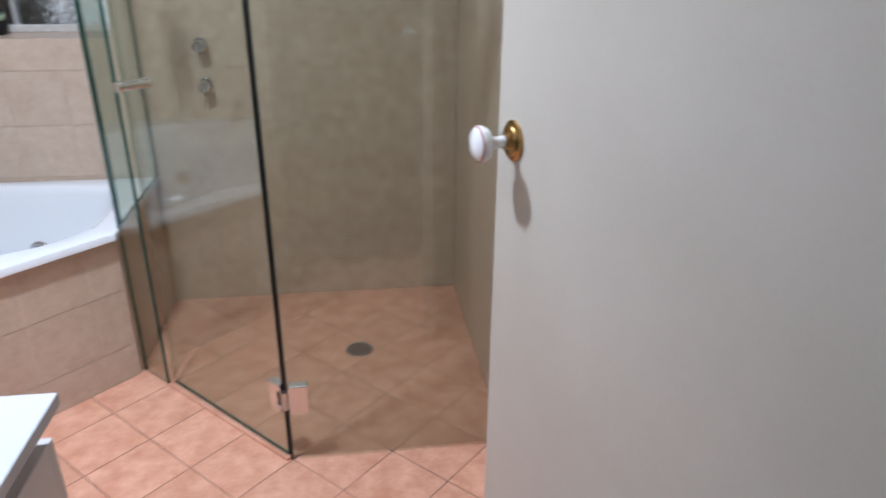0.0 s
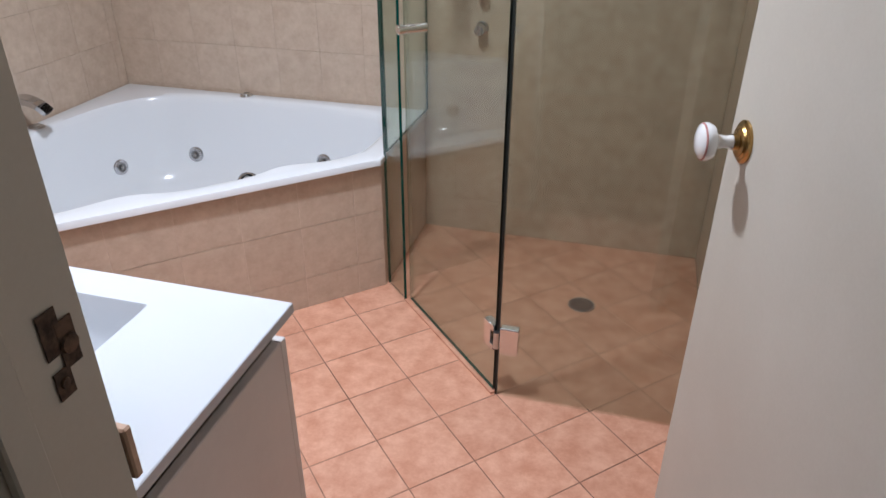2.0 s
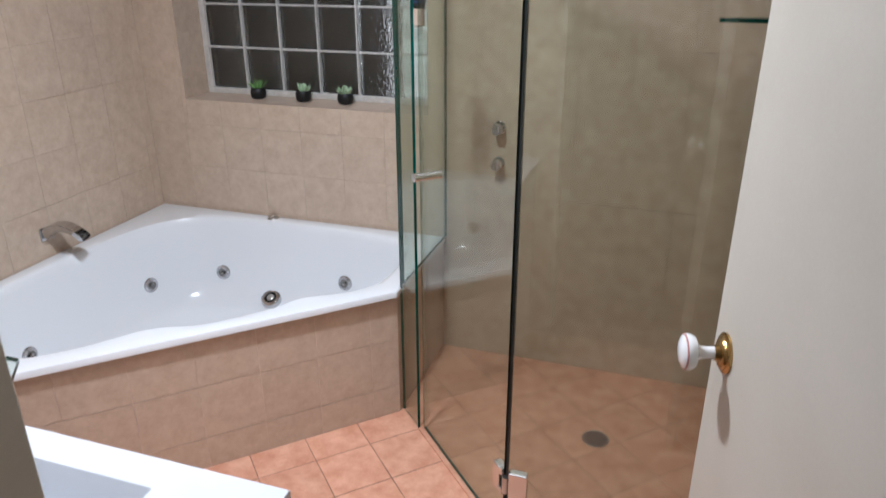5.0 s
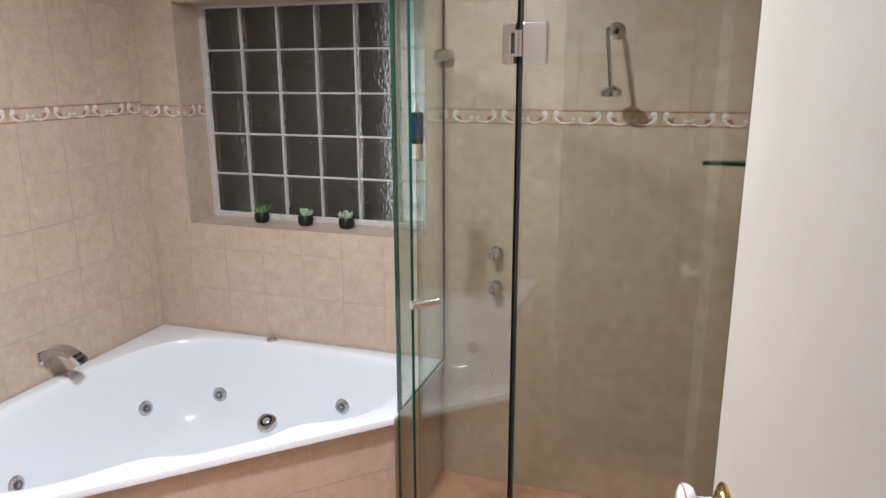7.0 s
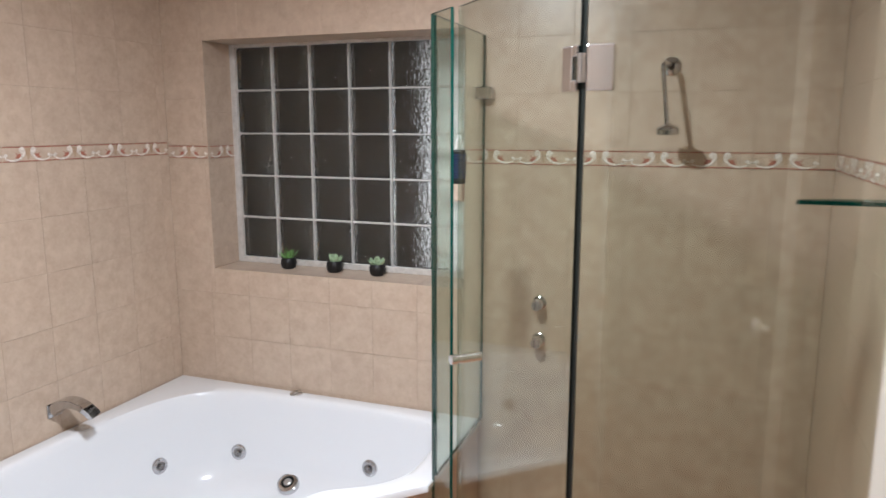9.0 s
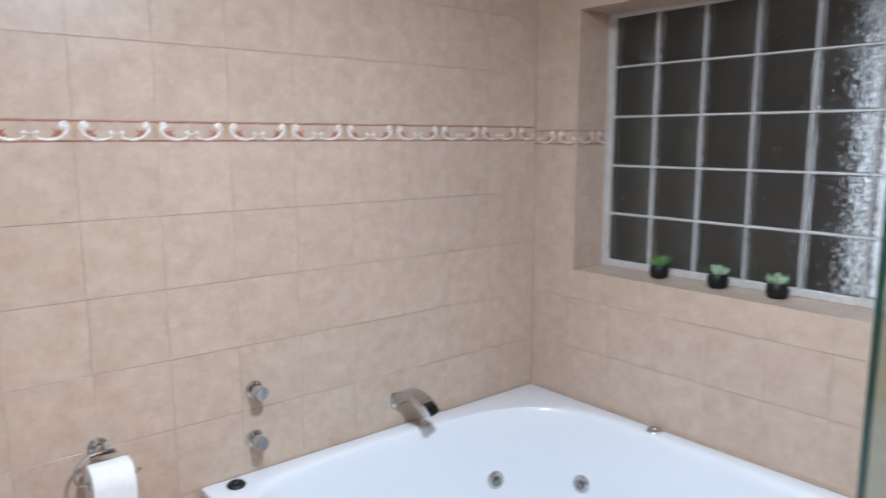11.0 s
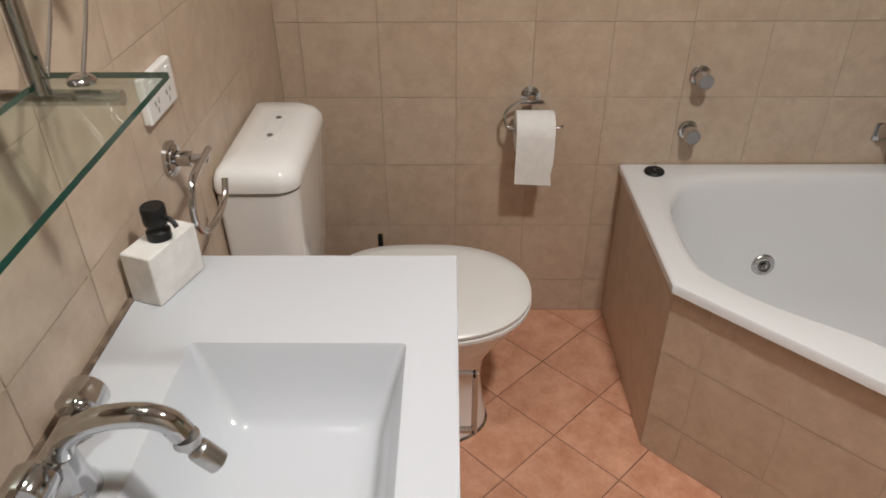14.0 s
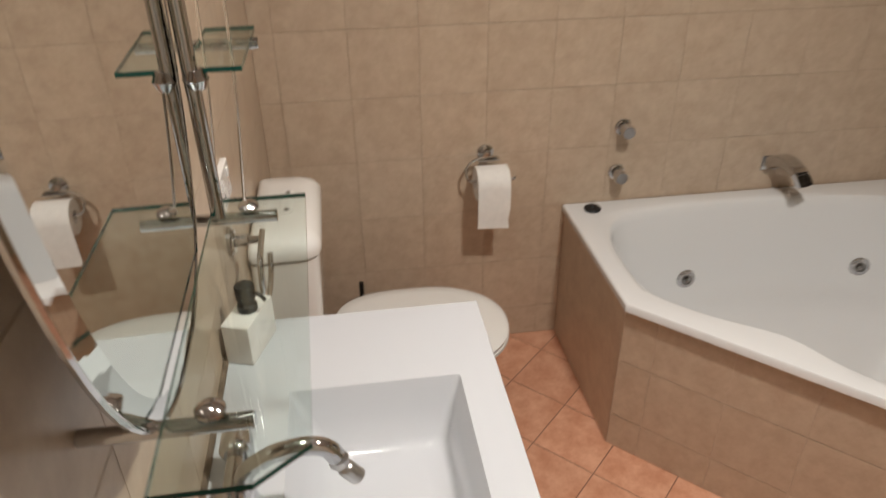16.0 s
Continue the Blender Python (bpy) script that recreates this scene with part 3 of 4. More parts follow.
bm = bmesh.new()
for i in range(9):
    box(bm, -0.0185, 0.0185, -0.0135, 0.0135, -0.04 + i * 0.008, -0.036 + i * 0.008)
part("grip", bm, M_BLUE, hang, "ribbed dark blue grip")
part("sponge", new_box(-0.015, 0.015, -0.010, 0.010, -0.108, -0.056, 0.005, 2), M_SPONGE, hang, "pale pink scrubbing pad")
part("cord", tube(bmesh.new(), arc([(-0.012, 0, 0.038), (-0.008, 0, 0.062), (0, -0.004, 0.085), (0.008, 0, 0.062), (0.012, 0, 0.038)]), 0.0022, 6), M_PAPER, hang, "white cord")
part("hook", revolve(bmesh.new(), [(0, 0.016), (0.008, 0.014), (0.018, 0.003), (0.020, 0.0)], 16, pose(-0.012, -0.022, 0.088, -90, 0, 45)), M_SEAL, hang, "clear suction hook", True)

# paler grout bed inside the shower
bm = prism(bmesh.new(), [(1.412, 2.09), (1.53, 1.99), (1.944, 1.57), (X_E - 0.001, 1.57), (X_E - 0.001, Y_N - 0.001), (1.412, Y_N - 0.001)], -T - 0.002, -T + 0.0005)
tagged(part("shower_floor", bm, M_SGROUT), "pale grout bed of the tiled shower floor", "floor", kind="structure")

# shower floor drain
drain = empty("floor_drain", "round grey slotted metal floor drain", "drain", at=(2.143, 2.125, 0.0))
bm = revolve(bmesh.new(), [(0.040, 0.0), (0.041, 0.0025), (0.047, 0.003), (0.049, 0.0)], 32)
part("ring", bm, M_GRATE, drain, "", True)
part("well", revolve(bmesh.new(), [(0, 0.0005), (0.040, 0.0005)], 24), M_DARK, drain)
for i in range(-4, 5):
    w = math.sqrt(max(0.0, 0.040 ** 2 - (i * 0.009) ** 2))
    part("bar", new_box(i * 0.009 - 0.0022, i * 0.009 + 0.0022, -w, w, 0.0006, 0.0024), M_GRATE, drain)
drain.rotation_euler = (0, 0, radians(-20))


def wall_tap(name, m, label, cat, group=""):
    tap = tagged(new(name), label, cat, group)
    part("flange", revolve(bmesh.new(), [(0.0, 0.001), (0.026, 0.001), (0.026, 0.005), (0.022, 0.008), (0.017, 0.009)], 24), M_CHROME, tap, "", True)
    part("spindle", revolve(bmesh.new(), [(0.013, 0.006), (0.013, 0.02)], 16), M_DARK, tap, "", True)
    part("handle", revolve(bmesh.new(), [(0.0, 0.014), (0.0185, 0.014), (0.020, 0.016), (0.020, 0.058), (0.0185, 0.060), (0.0, 0.0602)], 28), M_CHROME, tap, "polished chrome tap handle", True)
    tap.matrix_world = m
    return tap


tap1 = wall_tap("bath_tap", pose(0.0, 1.378, 0.782, 0, 90, 0), "chrome cylinder bath tap on the tiled wall", "tap", "bath taps")
copy_thing(tap1, pose(0.0, 1.374, 0.628, 0, 90, 0))
tap2 = wall_tap("shower_tap", pose(1.640, Y_N, 1.005, 90, 0, 0), "chrome cylinder shower tap on the tiled wall", "tap", "shower taps")
copy_thing(tap2, pose(1.640, Y_N, 0.865, 90, 0, 0))

# bath spout: flat curved band
spout = empty("bath_spout", "curved flat chrome bath spout on the wall above the rim", "spout", at=(0, 1.915, 0.62))
path = arc([(0.0, 0, 0.0), (0.035, 0.004, 0.028), (0.085, 0.012, 0.036), (0.130, 0.020, 0.020), (0.165, 0.028, -0.012)], 6)
bm = bmesh.new()
prof = []
for i, p in enumerate(path):
    d = (path[min(i + 1, len(path) - 1)] - path[max(i - 1, 0)]).normalized()
    side = Vector((-0.16, 0.98, 0)).normalized()
    up = d.cross(side).normalized() * -1
    w, h = 0.026, 0.010 + 0.014 * (1 - i / len(path))
    prof.append([p + side * w + up * h, p - side * w + up * h, p - side * w - up * h * 0.6, p + side * w - up * h * 0.6])
loft(bm, prof, True, True)
bmesh.ops.bevel(bm, geom=[e for e in bm.edges if abs((e.verts[0].co - e.verts[1].co).normalized().dot(Vector((-0.16, 0.98, 0)).normalized())) < 0.5], offset=0.002, segments=2, affect="EDGES")
part("band", bm, M_CHROME, spout, "", True)
e1 = prof[-1]
c = sum(e1, Vector()) / 4
part("mouth", prism(bmesh.new(), [(-0.020, -0.006), (0.020, -0.006), (0.020, 0.006), (-0.020, 0.006)], 0, 0.001), M_DARK, spout, "dark spout mouth", False, Matrix.Translation(c + (path[-1] - path[-2]).normalized() * 0.001) @ (path[-1] - path[-2]).to_track_quat("Z", "X").to_matrix().to_4x4() @ Matrix.Rotation(radians(90), 4, "Z"))
part("flange", new_box(0.0, 0.006, -0.032, 0.030, -0.026, 0.026, 0.002), M_CHROME, spout)

# shower arm and rose
arm = empty("wall_shower", "chrome wall shower with a small round rose", "shower", at=(2.055, Y_N, 1.83))
part("flange", revolve(bmesh.new(), [(0, 0.0), (0.030, 0.0), (0.030, 0.004), (0.020, 0.012), (0.012, 0.016)], 24, pose(0, 0, 0, 90, 0, 0)), M_CHROME, arm, "", True)
part("arm", tube(bmesh.new(), arc([(0, -0.01, 0), (-0.008, -0.06, 0.004), (-0.016, -0.098, 0.004), (-0.019, -0.112, -0.006), (-0.017, -0.116, -0.03), (-0.007, -0.128, -0.11), (0.002, -0.140, -0.185)], 6), 0.0075, 12), M_CHROME, arm, "", True)
part("rose", revolve(bmesh.new(), [(0.010, 0.020), (0.016, 0.016), (0.034, 0.008), (0.036, 0.004), (0.036, -0.012), (0.033, -0.014), (0, -0.014)], 28, pose(0.005, -0.143, -0.203, 4, 0, 0)), M_CHROME, arm, "", True)

# corner glass shelf in the shower
bm = bmesh.new()
pts = [(0, 0)] + [(-0.214 * math.sin(a), 0.058 * math.cos(a)) for a in [radians(90) * i / 10 for i in range(11)]]
prism(bm, pts, 0, 0.008)
bm.normal_update()
for f in bm.faces:
    f.material_index = 0 if abs(f.normal.z) > 0.5 else 1
cs = tagged(part("corner_shelf", bm, [M_SHELF, M_GEDGE]), "clear green edged glass corner shelf in the shower", "shelf")
cs.location = (X_E - 0.001, 1.574, 1.495)

# ---- window of glass blocks ----
window = empty("window_1", "glass block window of rippled blocks in white mortar", "window", kind="structure", at=(wx0, WIN_Y, wz0))
NX, NZ = 6, 5
PB = 0.1845                       # block pitch
GX0, GZ0 = 0.024, 0.021           # white border between reveal and blocks
GX1, GZ1 = GX0 + NX * PB, GZ0 + NZ * PB
J = 0.0030
me_block = mesh_of("glass_block", new_box(-PB / 2 + J, PB / 2 - J, 0.006, 0.074, -PB / 2 + J, PB / 2 - J, 0.010, 2), M_BLOCK, True)
for i in range(NX):
    for k in range(NZ):
        ob = new("glass_block", me_block)
        ob.parent = window
        ob.location = (GX0 + (i + 0.5) * PB, 0, GZ0 + (k + 0.5) * PB)
        ob.visible_shadow = False
for i in range(1, NX):
    part("mortar_joint", new_box(GX0 + i * PB - J, GX0 + i * PB + J, 0.0, 0.035, GZ0, GZ1), M_VMORTAR, window)
for k in range(1, NZ):
    part("mortar_joint", new_box(GX0, GX1, -0.001, 0.034, GZ0 + k * PB - 0.0023, GZ0 + k * PB + 0.0023), M_MORTAR, window)
for x0, x1, z0, z1 in ((0.0, GX0 + J, 0.0, wz1 - wz0), (GX1 - J, wx1 - wx0, 0.0, wz1 - wz0), (GX0 + J, GX1 - J, 0.0, GZ0 + J), (GX0 + J, GX1 - J, GZ1 - J, wz1 - wz0)):
    part("window_frame", new_box(x0, x1, -0.004, 0.05, z0, z1, 0.002), M_MORTAR, window, "white painted border round the blocks")
# stand-ins for what lies outside: a dark backdrop and a glowing slab
slab("backdrop", -1.5, 3.5, 4.1, 4.2, -0.5, 3.5, M_OUT, "plain dark backdrop added outside the window, its colour giving the dusk", "backdrop")
# added glowing slab; its emission makes the sparkle in the eastern blocks
slab("backdrop_light", 1.03, 1.80, 2.98, 3.00, 0.6, 2.6, M_DUSK, "added glowing panel standing in for evening light outside the window", "backdrop")


# ---- succulents on the sill ----
def succulent(x, y, kind, mat, label):
    pot = empty("potted_succulent", label, "plant", "succulents on the window sill", at=(x, y, wz0))
    part("pot", revolve(bmesh.new(), [(0, 0.0), (0.022, 0.0), (0.030, 0.006), (0.034, 0.022), (0.033, 0.038), (0.028, 0.047), (0.025, 0.048), (0.024, 0.040), (0, 0.040)], 24), M_BLACK, pot, "round matt black pot", True)
    rnd = random.Random(kind)
    for i in range(26):
        a, lean = rnd.uniform(0, 6.28), rnd.uniform(0.1, 1.0)
        ln = rnd.uniform(0.026, 0.046) * (1.25 if kind == 1 else 1.0)
        wd = 0.0036 if kind == 1 else 0.0085
        d = Vector((math.cos(a) * lean, math.sin(a) * lean, 1.15 - 0.5 * lean)).normalized()
        s = d.cross(Vector((0, 0, 1))).normalized()
        up = s.cross(d)
        b = Vector((math.cos(a), math.sin(a), 0)) * 0.012 * lean + Vector((0, 0, 0.038))
        bm = bmesh.new()
        tube(bm, [b, b + d * ln * 0.35 + up * 0.002, b + d * ln * 0.75 + up * 0.003, b + d * ln + up * 0.006], [wd * 0.5, wd, wd * 0.85, wd * 0.15], 6, 0.45)
        part("leaf", bm, mat, pot, "", True)


succulent(0.512, 2.70, 1, M_GREEN, "small bright green succulent in a round black pot")
succulent(0.735, 2.70, 2, M_PALEGREEN, "pale green rosette succulent in a round black pot")
succulent(0.935, 2.70, 3, M_PALEGREEN, "small grey green succulent in a round black pot")

# ---- vanity ----
VZ = 0.830
VX0, VX1, VY1 = 0.918, 1.760, 0.735
vanity = empty("vanity_cabinet", "off-white board vanity cabinet with steel bar handles", "cabinet", at=(0, 0, 0))
CX0, CX1, CY1, CZ = VX0 + 0.012, VX1 - 0.018, VY1 - 0.020, VZ - 0.066
part("side", new_box(CX1 - 0.016, CX1, Y_S + 0.002, CY1, 0.0, CZ, 0.0015), M_CAB, vanity)
part("side", new_box(CX0, CX0 + 0.016, Y_S + 0.002, CY1, 0.0, CZ, 0.0015), M_CAB, vanity)
for x0, x1, y0, y1 in ((CX0 + 0.004, CX0 + 0.02, Y_S + 0.002, CY1 - 0.012), (CX1 - 0.050, CX1 - 0.034, Y_S + 0.002, CY1 - 0.030), (CX0 + 0.021, CX1 - 0.051, CY1 - 0.046, CY1 - 0.030)):
    part("rail", new_box(x0, x1, y0, y1, CZ - 0.02, VZ - 0.0185), M_CAB, vanity, "recessed rail under the top")
part("plinth", new_box(CX0 + 0.017, CX1 - 0.017, CY1 - 0.06, CY1 - 0.045, 0.0, 0.1), M_CAB, vanity)
part("bottom", new_box(CX0 + 0.017, CX1 - 0.017, Y_S + 0.01, CY1 - 0.002, 0.1, 0.116), M_CAB, vanity)
dw = (CX1 - CX0) / 2
for i in range(2):
    x0 = CX0 + i * dw + 0.0015
    dr = part("door", new_box(x0, x0 + dw - 0.003, CY1 + 0.001, CY1 + 0.018, 0.104, CZ - 0.002, 0.0015), M_CAB, vanity)
    hx = (0.952, 1.255)[i]
    bm = bmesh.new()
    for z in (0.487, 0.619):
        box(bm, hx - 0.005, hx + 0.005, CY1 + 0.0182, CY1 + 0.052, z - 0.005, z + 0.005, 0.001)
    box(bm, hx - 0.005, hx + 0.005, CY1 + 0.046, CY1 + 0.056, 0.482, 0.624, 0.001)
    part("handle", bm, M_STEEL, dr, "square brushed steel bar handle")

# top with a sunk rectangular basin
BX0, BX1, BY0, BY1 = 1.118, 1.548, 0.392, 0.669
BFZ = VZ - 0.105
bm = bmesh.new()


def rrect(x0, x1, y0, y1, r, n=5):
    out = []
    for cx, cy, a0 in ((x0 + r, y0 + r, 180), (x1 - r, y0 + r, 270), (x1 - r, y1 - r, 0), (x0 + r, y1 - r, 90)):
        out += [(cx + r * math.cos(radians(a0 + 90 * i / n)), cy + r * math.sin(radians(a0 + 90 * i / n))) for i in range(n + 1)]
    return out


r0 = rrect(BX0, BX1, BY0, BY1, 0.006)
# rectangle of the top split into corner fans
def top_ring(inset, z):
    x0, x1, y0, y1 = VX0 + inset, VX1 - inset, Y_S + 0.004 + inset * 0, VY1 - inset
    return [((x0 if p[0] < 1.33 else x1), (y0 if p[1] < 0.53 else y1), z) for p in r0]


rings = [top_ring(0.0, VZ - 0.018), top_ring(0.0, VZ - 0.0015), top_ring(0.0015, VZ), [(x, y, VZ) for x, y in r0]]
rings.append([(x, y, VZ - 0.004) for x, y in rrect(BX0 + 0.002, BX1 - 0.002, BY0 + 0.002, BY1 - 0.002, 0.008)])
rings.append([(x, y, VZ - 0.05) for x, y in rrect(BX0 + 0.016, BX1 - 0.030, BY0 + 0.018, BY1 - 0.014, 0.018)])
rings.append([(x, y, BFZ + 0.014) for x, y in rrect(BX0 + 0.038, BX1 - 0.070, BY0 + 0.040, BY1 - 0.028, 0.024)])
rings.append([(x, y, BFZ + 0.002) for x, y in rrect(BX0 + 0.055, BX1 - 0.090, BY0 + 0.058, BY1 - 0.042, 0.026)])
rings.append([(x, y, BFZ) for x, y in rrect(BX0 + 0.085, BX1 - 0.12, BY0 + 0.085, BY1 - 0.07, 0.03)])
loft(bm, rings, False, True)
bmesh.ops.remove_doubles(bm, verts=bm.verts, dist=0.00005)
bmesh.ops.recalc_face_normals(bm, faces=bm.faces)
vtop = tagged(new("washbasin", mesh_of("washbasin", bm, M_TOP, True)), "glossy white vanity top with a sunk rectangular basin", "washbasin")
part("basin_drain", revolve(bmesh.new(), [(0, 0.001), (0.018, 0.0015), (0.020, 0.004), (0.026, 0.005), (0.030, 0.003), (0.031, 0.0)], 28, pose(1.352, 0.490, BFZ)), M_CHROME, vtop, "chrome basin waste", True)
tagged(part("silicone_bead", new_box(VX0 + 0.002, VX1 - 0.004, Y_S, Y_S + 0.0095, VZ - 0.004, VZ + 0.0025), M_SILIC), "dirty brown silicone seam along the splashback", "silicone seam", kind="structure")

# basin tap
TAP_TURN = Matrix.Translation((-0.021, -0.014, 0))
tap = empty("basin_tap", "chrome two handle basin tap with a swivel spout head", "tap", at=(1.343, 0.345, VZ))
part("base", revolve(bmesh.new(), [(0, 0), (0.027, 0.0), (0.027, 0.004), (0.022, 0.012), (0.018, 0.03), (0.016, 0.046), (0.014, 0.052), (0, 0.054)], 28), M_CHROME, tap, "", True)
part("crossbar", tube(bmesh.new(), [TAP_TURN @ Vector((-0.06, 0, 0.042)), TAP_TURN @ Vector((0.06, 0, 0.042))], 0.0125, 14), M_CHROME, tap, "", True)
for s in (-1, 1):
    part("handle", revolve(bmesh.new(), [(0, 0.034), (0.016, 0.034), (0.019, 0.037), (0.020, 0.042), (0.0235, 0.044), (0.0235, 0.072), (0.022, 0.074), (0, 0.0745)], 28, TAP_TURN @ pose(0, 0, 0.045, 0, 90 * s, 0)), M_CHROME, tap, "chrome cylinder tap handle", True)
part("spout", tube(bmesh.new(), arc([(0, 0, 0.045), (0, 0.010, 0.075), (-0.001, 0.045, 0.098), (-0.003, 0.085, 0.104), (-0.004, 0.112, 0.096), (-0.004, 0.124, 0.078)], 6), [0.012] * 12 + [0.0125] * 14 + [0.013] * 5, 16), M_CHROME, tap, "", True)
part("collar", revolve(bmesh.new(), [(0, 0), (0.0135, 0), (0.0135, -0.010), (0.008, -0.012), (0.006, -0.020), (0, -0.020)], 20, pose(-0.004, 0.126, 0.076)), M_STEEL, tap, "", True)
part("aerator", revolve(bmesh.new(), [(0, 0.002), (0.006, 0.0), (0.0115, -0.004), (0.0125, -0.007), (0.0125, -0.032), (0.010, -0.033), (0, -0.033)], 20, pose(-0.006, 0.130, 0.058, 35, 0, 8)), M_STEEL, tap, "swivel aerator head", True)

# marble soap dispenser
soap = empty("soap_dispenser", "white marble block soap dispenser with a black pump", "soap dispenser", at=(1.046, 0.331, VZ))
soap.rotation_euler = (0, 0, radians(-19))
part("block", new_box(-0.099, 0.0, -0.048, 0.0, 0.0005, 0.078, 0.0015), M_MARBLE, soap, "veined white marble block")
pm = pose(-0.052, -0.022, 0.078)
pump = part("pump", revolve(bmesh.new(), [(0.0, 0), (0.0165, 0.0), (0.0165, 0.012), (0.012, 0.015), (0.011, 0.020), (0.015, 0.022), (0.0165, 0.025), (0.0165, 0.048), (0.0150, 0.050), (0, 0.0505)], 24, pm), M_BLACK, soap, "matt black pump", True)
part("nozzle", tube(bmesh.new(), arc([(-0.052, -0.018, 0.114), (-0.051, -0.002, 0.114), (-0.050, 0.008, 0.110), (-0.049, 0.014, 0.103)], 4), 0.0035, 8), M_BLACK, pump, "", True)

# power outlet
outlet = empty("power_outlet", "white double power outlet on the tiled wall", "power outlet", at=(0.790, Y_S, 1.043))
part("plate", new_box(-0.057, 0.057, 0.0, 0.013, -0.035, 0.035, 0.003, 2), M_CERAM, outlet)
for s in (-1, 1):
    part("switch", new_box(s * 0.033 - 0.006, s * 0.033 + 0.006, 0.013, 0.0165, 0.008, 0.026, 0.001), M_SEAT, outlet)
    bm = bmesh.new()
    for dx, dz, w, h in ((-0.007, -0.010, 0.001, 0.004), (0.007, -0.010, 0.001, 0.004), (0, -0.022, 0.001, 0.004)):
        box(bm, s * 0.024 + dx - w, s * 0.024 + dx + w, 0.0128, 0.0135, dz - h, dz + h)
    part("socket", bm, M_DARK, outlet)

# towel hook: rose, post and an open loop
hook = empty("towel_ring", "chrome open towel ring on a round wall rose", "towel ring", at=(0.792, Y_S, 0.930))
part("rose", revolve(bmesh.new(), [(0, 0), (0.029, 0), (0.029, 0.007), (0.023, 0.009), (0.023, 0.012), (0.013, 0.014)], 24, pose(0, 0, 0, -90, 0, 0)), M_CHROME, hook, "", True)
part("post", revolve(bmesh.new(), [(0.0125, 0.012), (0.0125, 0.036), (0.008, 0.038), (0.007, 0.062), (0, 0.064)], 18, pose(0, 0, 0, -90, 0, 0)), M_CHROME, hook, "", True)
loop = arc([(-0.006, 0.064, 0.014), (0.050, 0.065, 0.012), (0.095, 0.066, 0.004), (0.112, 0.066, -0.040), (0.085, 0.066, -0.084), (0.020, 0.066, -0.097), (-0.030, 0.066, -0.086), (-0.048, 0.066, -0.060)], 5)
part("ring", tube(bmesh.new(), loop, 0.0058, 10), M_CHROME, hook, "open chrome ring", True)

# ---- mirror with glass shelves ----
SX0, SX1, SZ = 1.153, 1.627, 1.192
mirror = empty("mirror_unit", "rounded chrome framed mirror with glass shelves on chrome poles", "mirror", at=(0, 0, 0))


# the mirror hangs slightly turned on its poles
MIRROR_TURN = Matrix.Translation((1.22, 0.334, 0)) @ Matrix.Rotation(radians(1.2), 4, "Z") @ Matrix.Translation((-1.22, -0.334, 0))


def mirror_outline(grow=0.0, n=72):
    out = []
    for i in range(n):
        a = 2 * math.pi * i / n
        c, s = math.cos(a), math.sin(a)
        e = 2 / 2.6
        out.append((1.416 + (0.262 + grow) * math.copysign(abs(c) ** e, c), 1.700 + (0.547 + grow) * math.copysign(abs(s) ** e, s)))
    return out


bm = bmesh.new()
loft(bm, [[(x, y, z) for x, z in mirror_outline(g)] for g, y in ((0.0, 0.331), (0.0, 0.3345), (-0.022, 0.3385))], True, True)
bmesh.ops.recalc_face_normals(bm, faces=bm.faces)
bmesh.ops.transform(bm, matrix=MIRROR_TURN, verts=bm.verts)
part("mirror_glass", bm, M_MIRROR, mirror, "bevelled mirror glass")
bm = bmesh.new()
loft(bm, [[(x, y, z) for x, z in mirror_outline(g)] for g, y in ((0.0005, 0.329), (0.004, 0.330), (0.005, 0.334), (0.003, 0.3365), (0.0002, 0.3355))])
bmesh.ops.recalc_face_normals(bm, faces=bm.faces)
bmesh.ops.transform(bm, matrix=MIRROR_TURN, verts=bm.verts)
part("mirror_frame", bm, M_CHROME, mirror, "thin chrome mirror rim", True)


def glass_shelf(z, x0, x1, y1):
    bm = bmesh.new()
    prism(bm, [(x0, 0.341), (x1, 0.351), (x1, y1 - 0.030), (x1 - 0.034, y1 + 0.013), (x0, y1)], z, z + 0.006)
    bm.normal_update()
    for f in bm.faces:
        f.material_index = 0 if abs(f.normal.z) > 0.5 else 1
    sh = part("shelf", bm, [M_SHELF, M_GEDGE], mirror, "clear glass shelf with green edges")
    for bx in (x0 + 0.028, x1 - 0.082):
        part("bracket", tube(bmesh.new(), [(bx, Y_S + 0.001, z - 0.0085), (bx, y1 - 0.036, z - 0.0085)], 0.0078, 14), M_CHROME, sh, "chrome bracket bar", True)
        part("stud", revolve(bmesh.new(), [(0.013, 0.0), (0.013, 0.003), (0.009, 0.007), (0, 0.008)], 18, pose(bx, y1 - 0.070, z + 0.006)), M_CHROME, sh, "", True)


glass_shelf(SZ, SX0, SX1, 0.457)
bm = prism(bmesh.new(), [(1.0, 0.341), (1.185, 0.341), (1.185, 0.406), (1.0, 0.406)], 1.372, 1.378)
bm.normal_update()
for f in bm.faces:
    f.material_index = 0 if abs(f.normal.z) > 0.5 else 1
sh = part("shelf", bm, [M_SHELF, M_GEDGE], mirror, "small clear glass shelf")
part("bracket", tube(bmesh.new(), [(1.035, Y_S + 0.001, 1.3635), (1.035, 0.412, 1.3635)], 0.0078, 14), M_CHROME, sh, "chrome bracket bar", True)
PX, PY = SX0 + 0.032, 0.3492
part("pole", tube(bmesh.new(), [(PX, PY, SZ - 0.002), (PX, PY, 2.05)], 0.0092, 14), M_CHROME, mirror, "upright chrome pole", True)
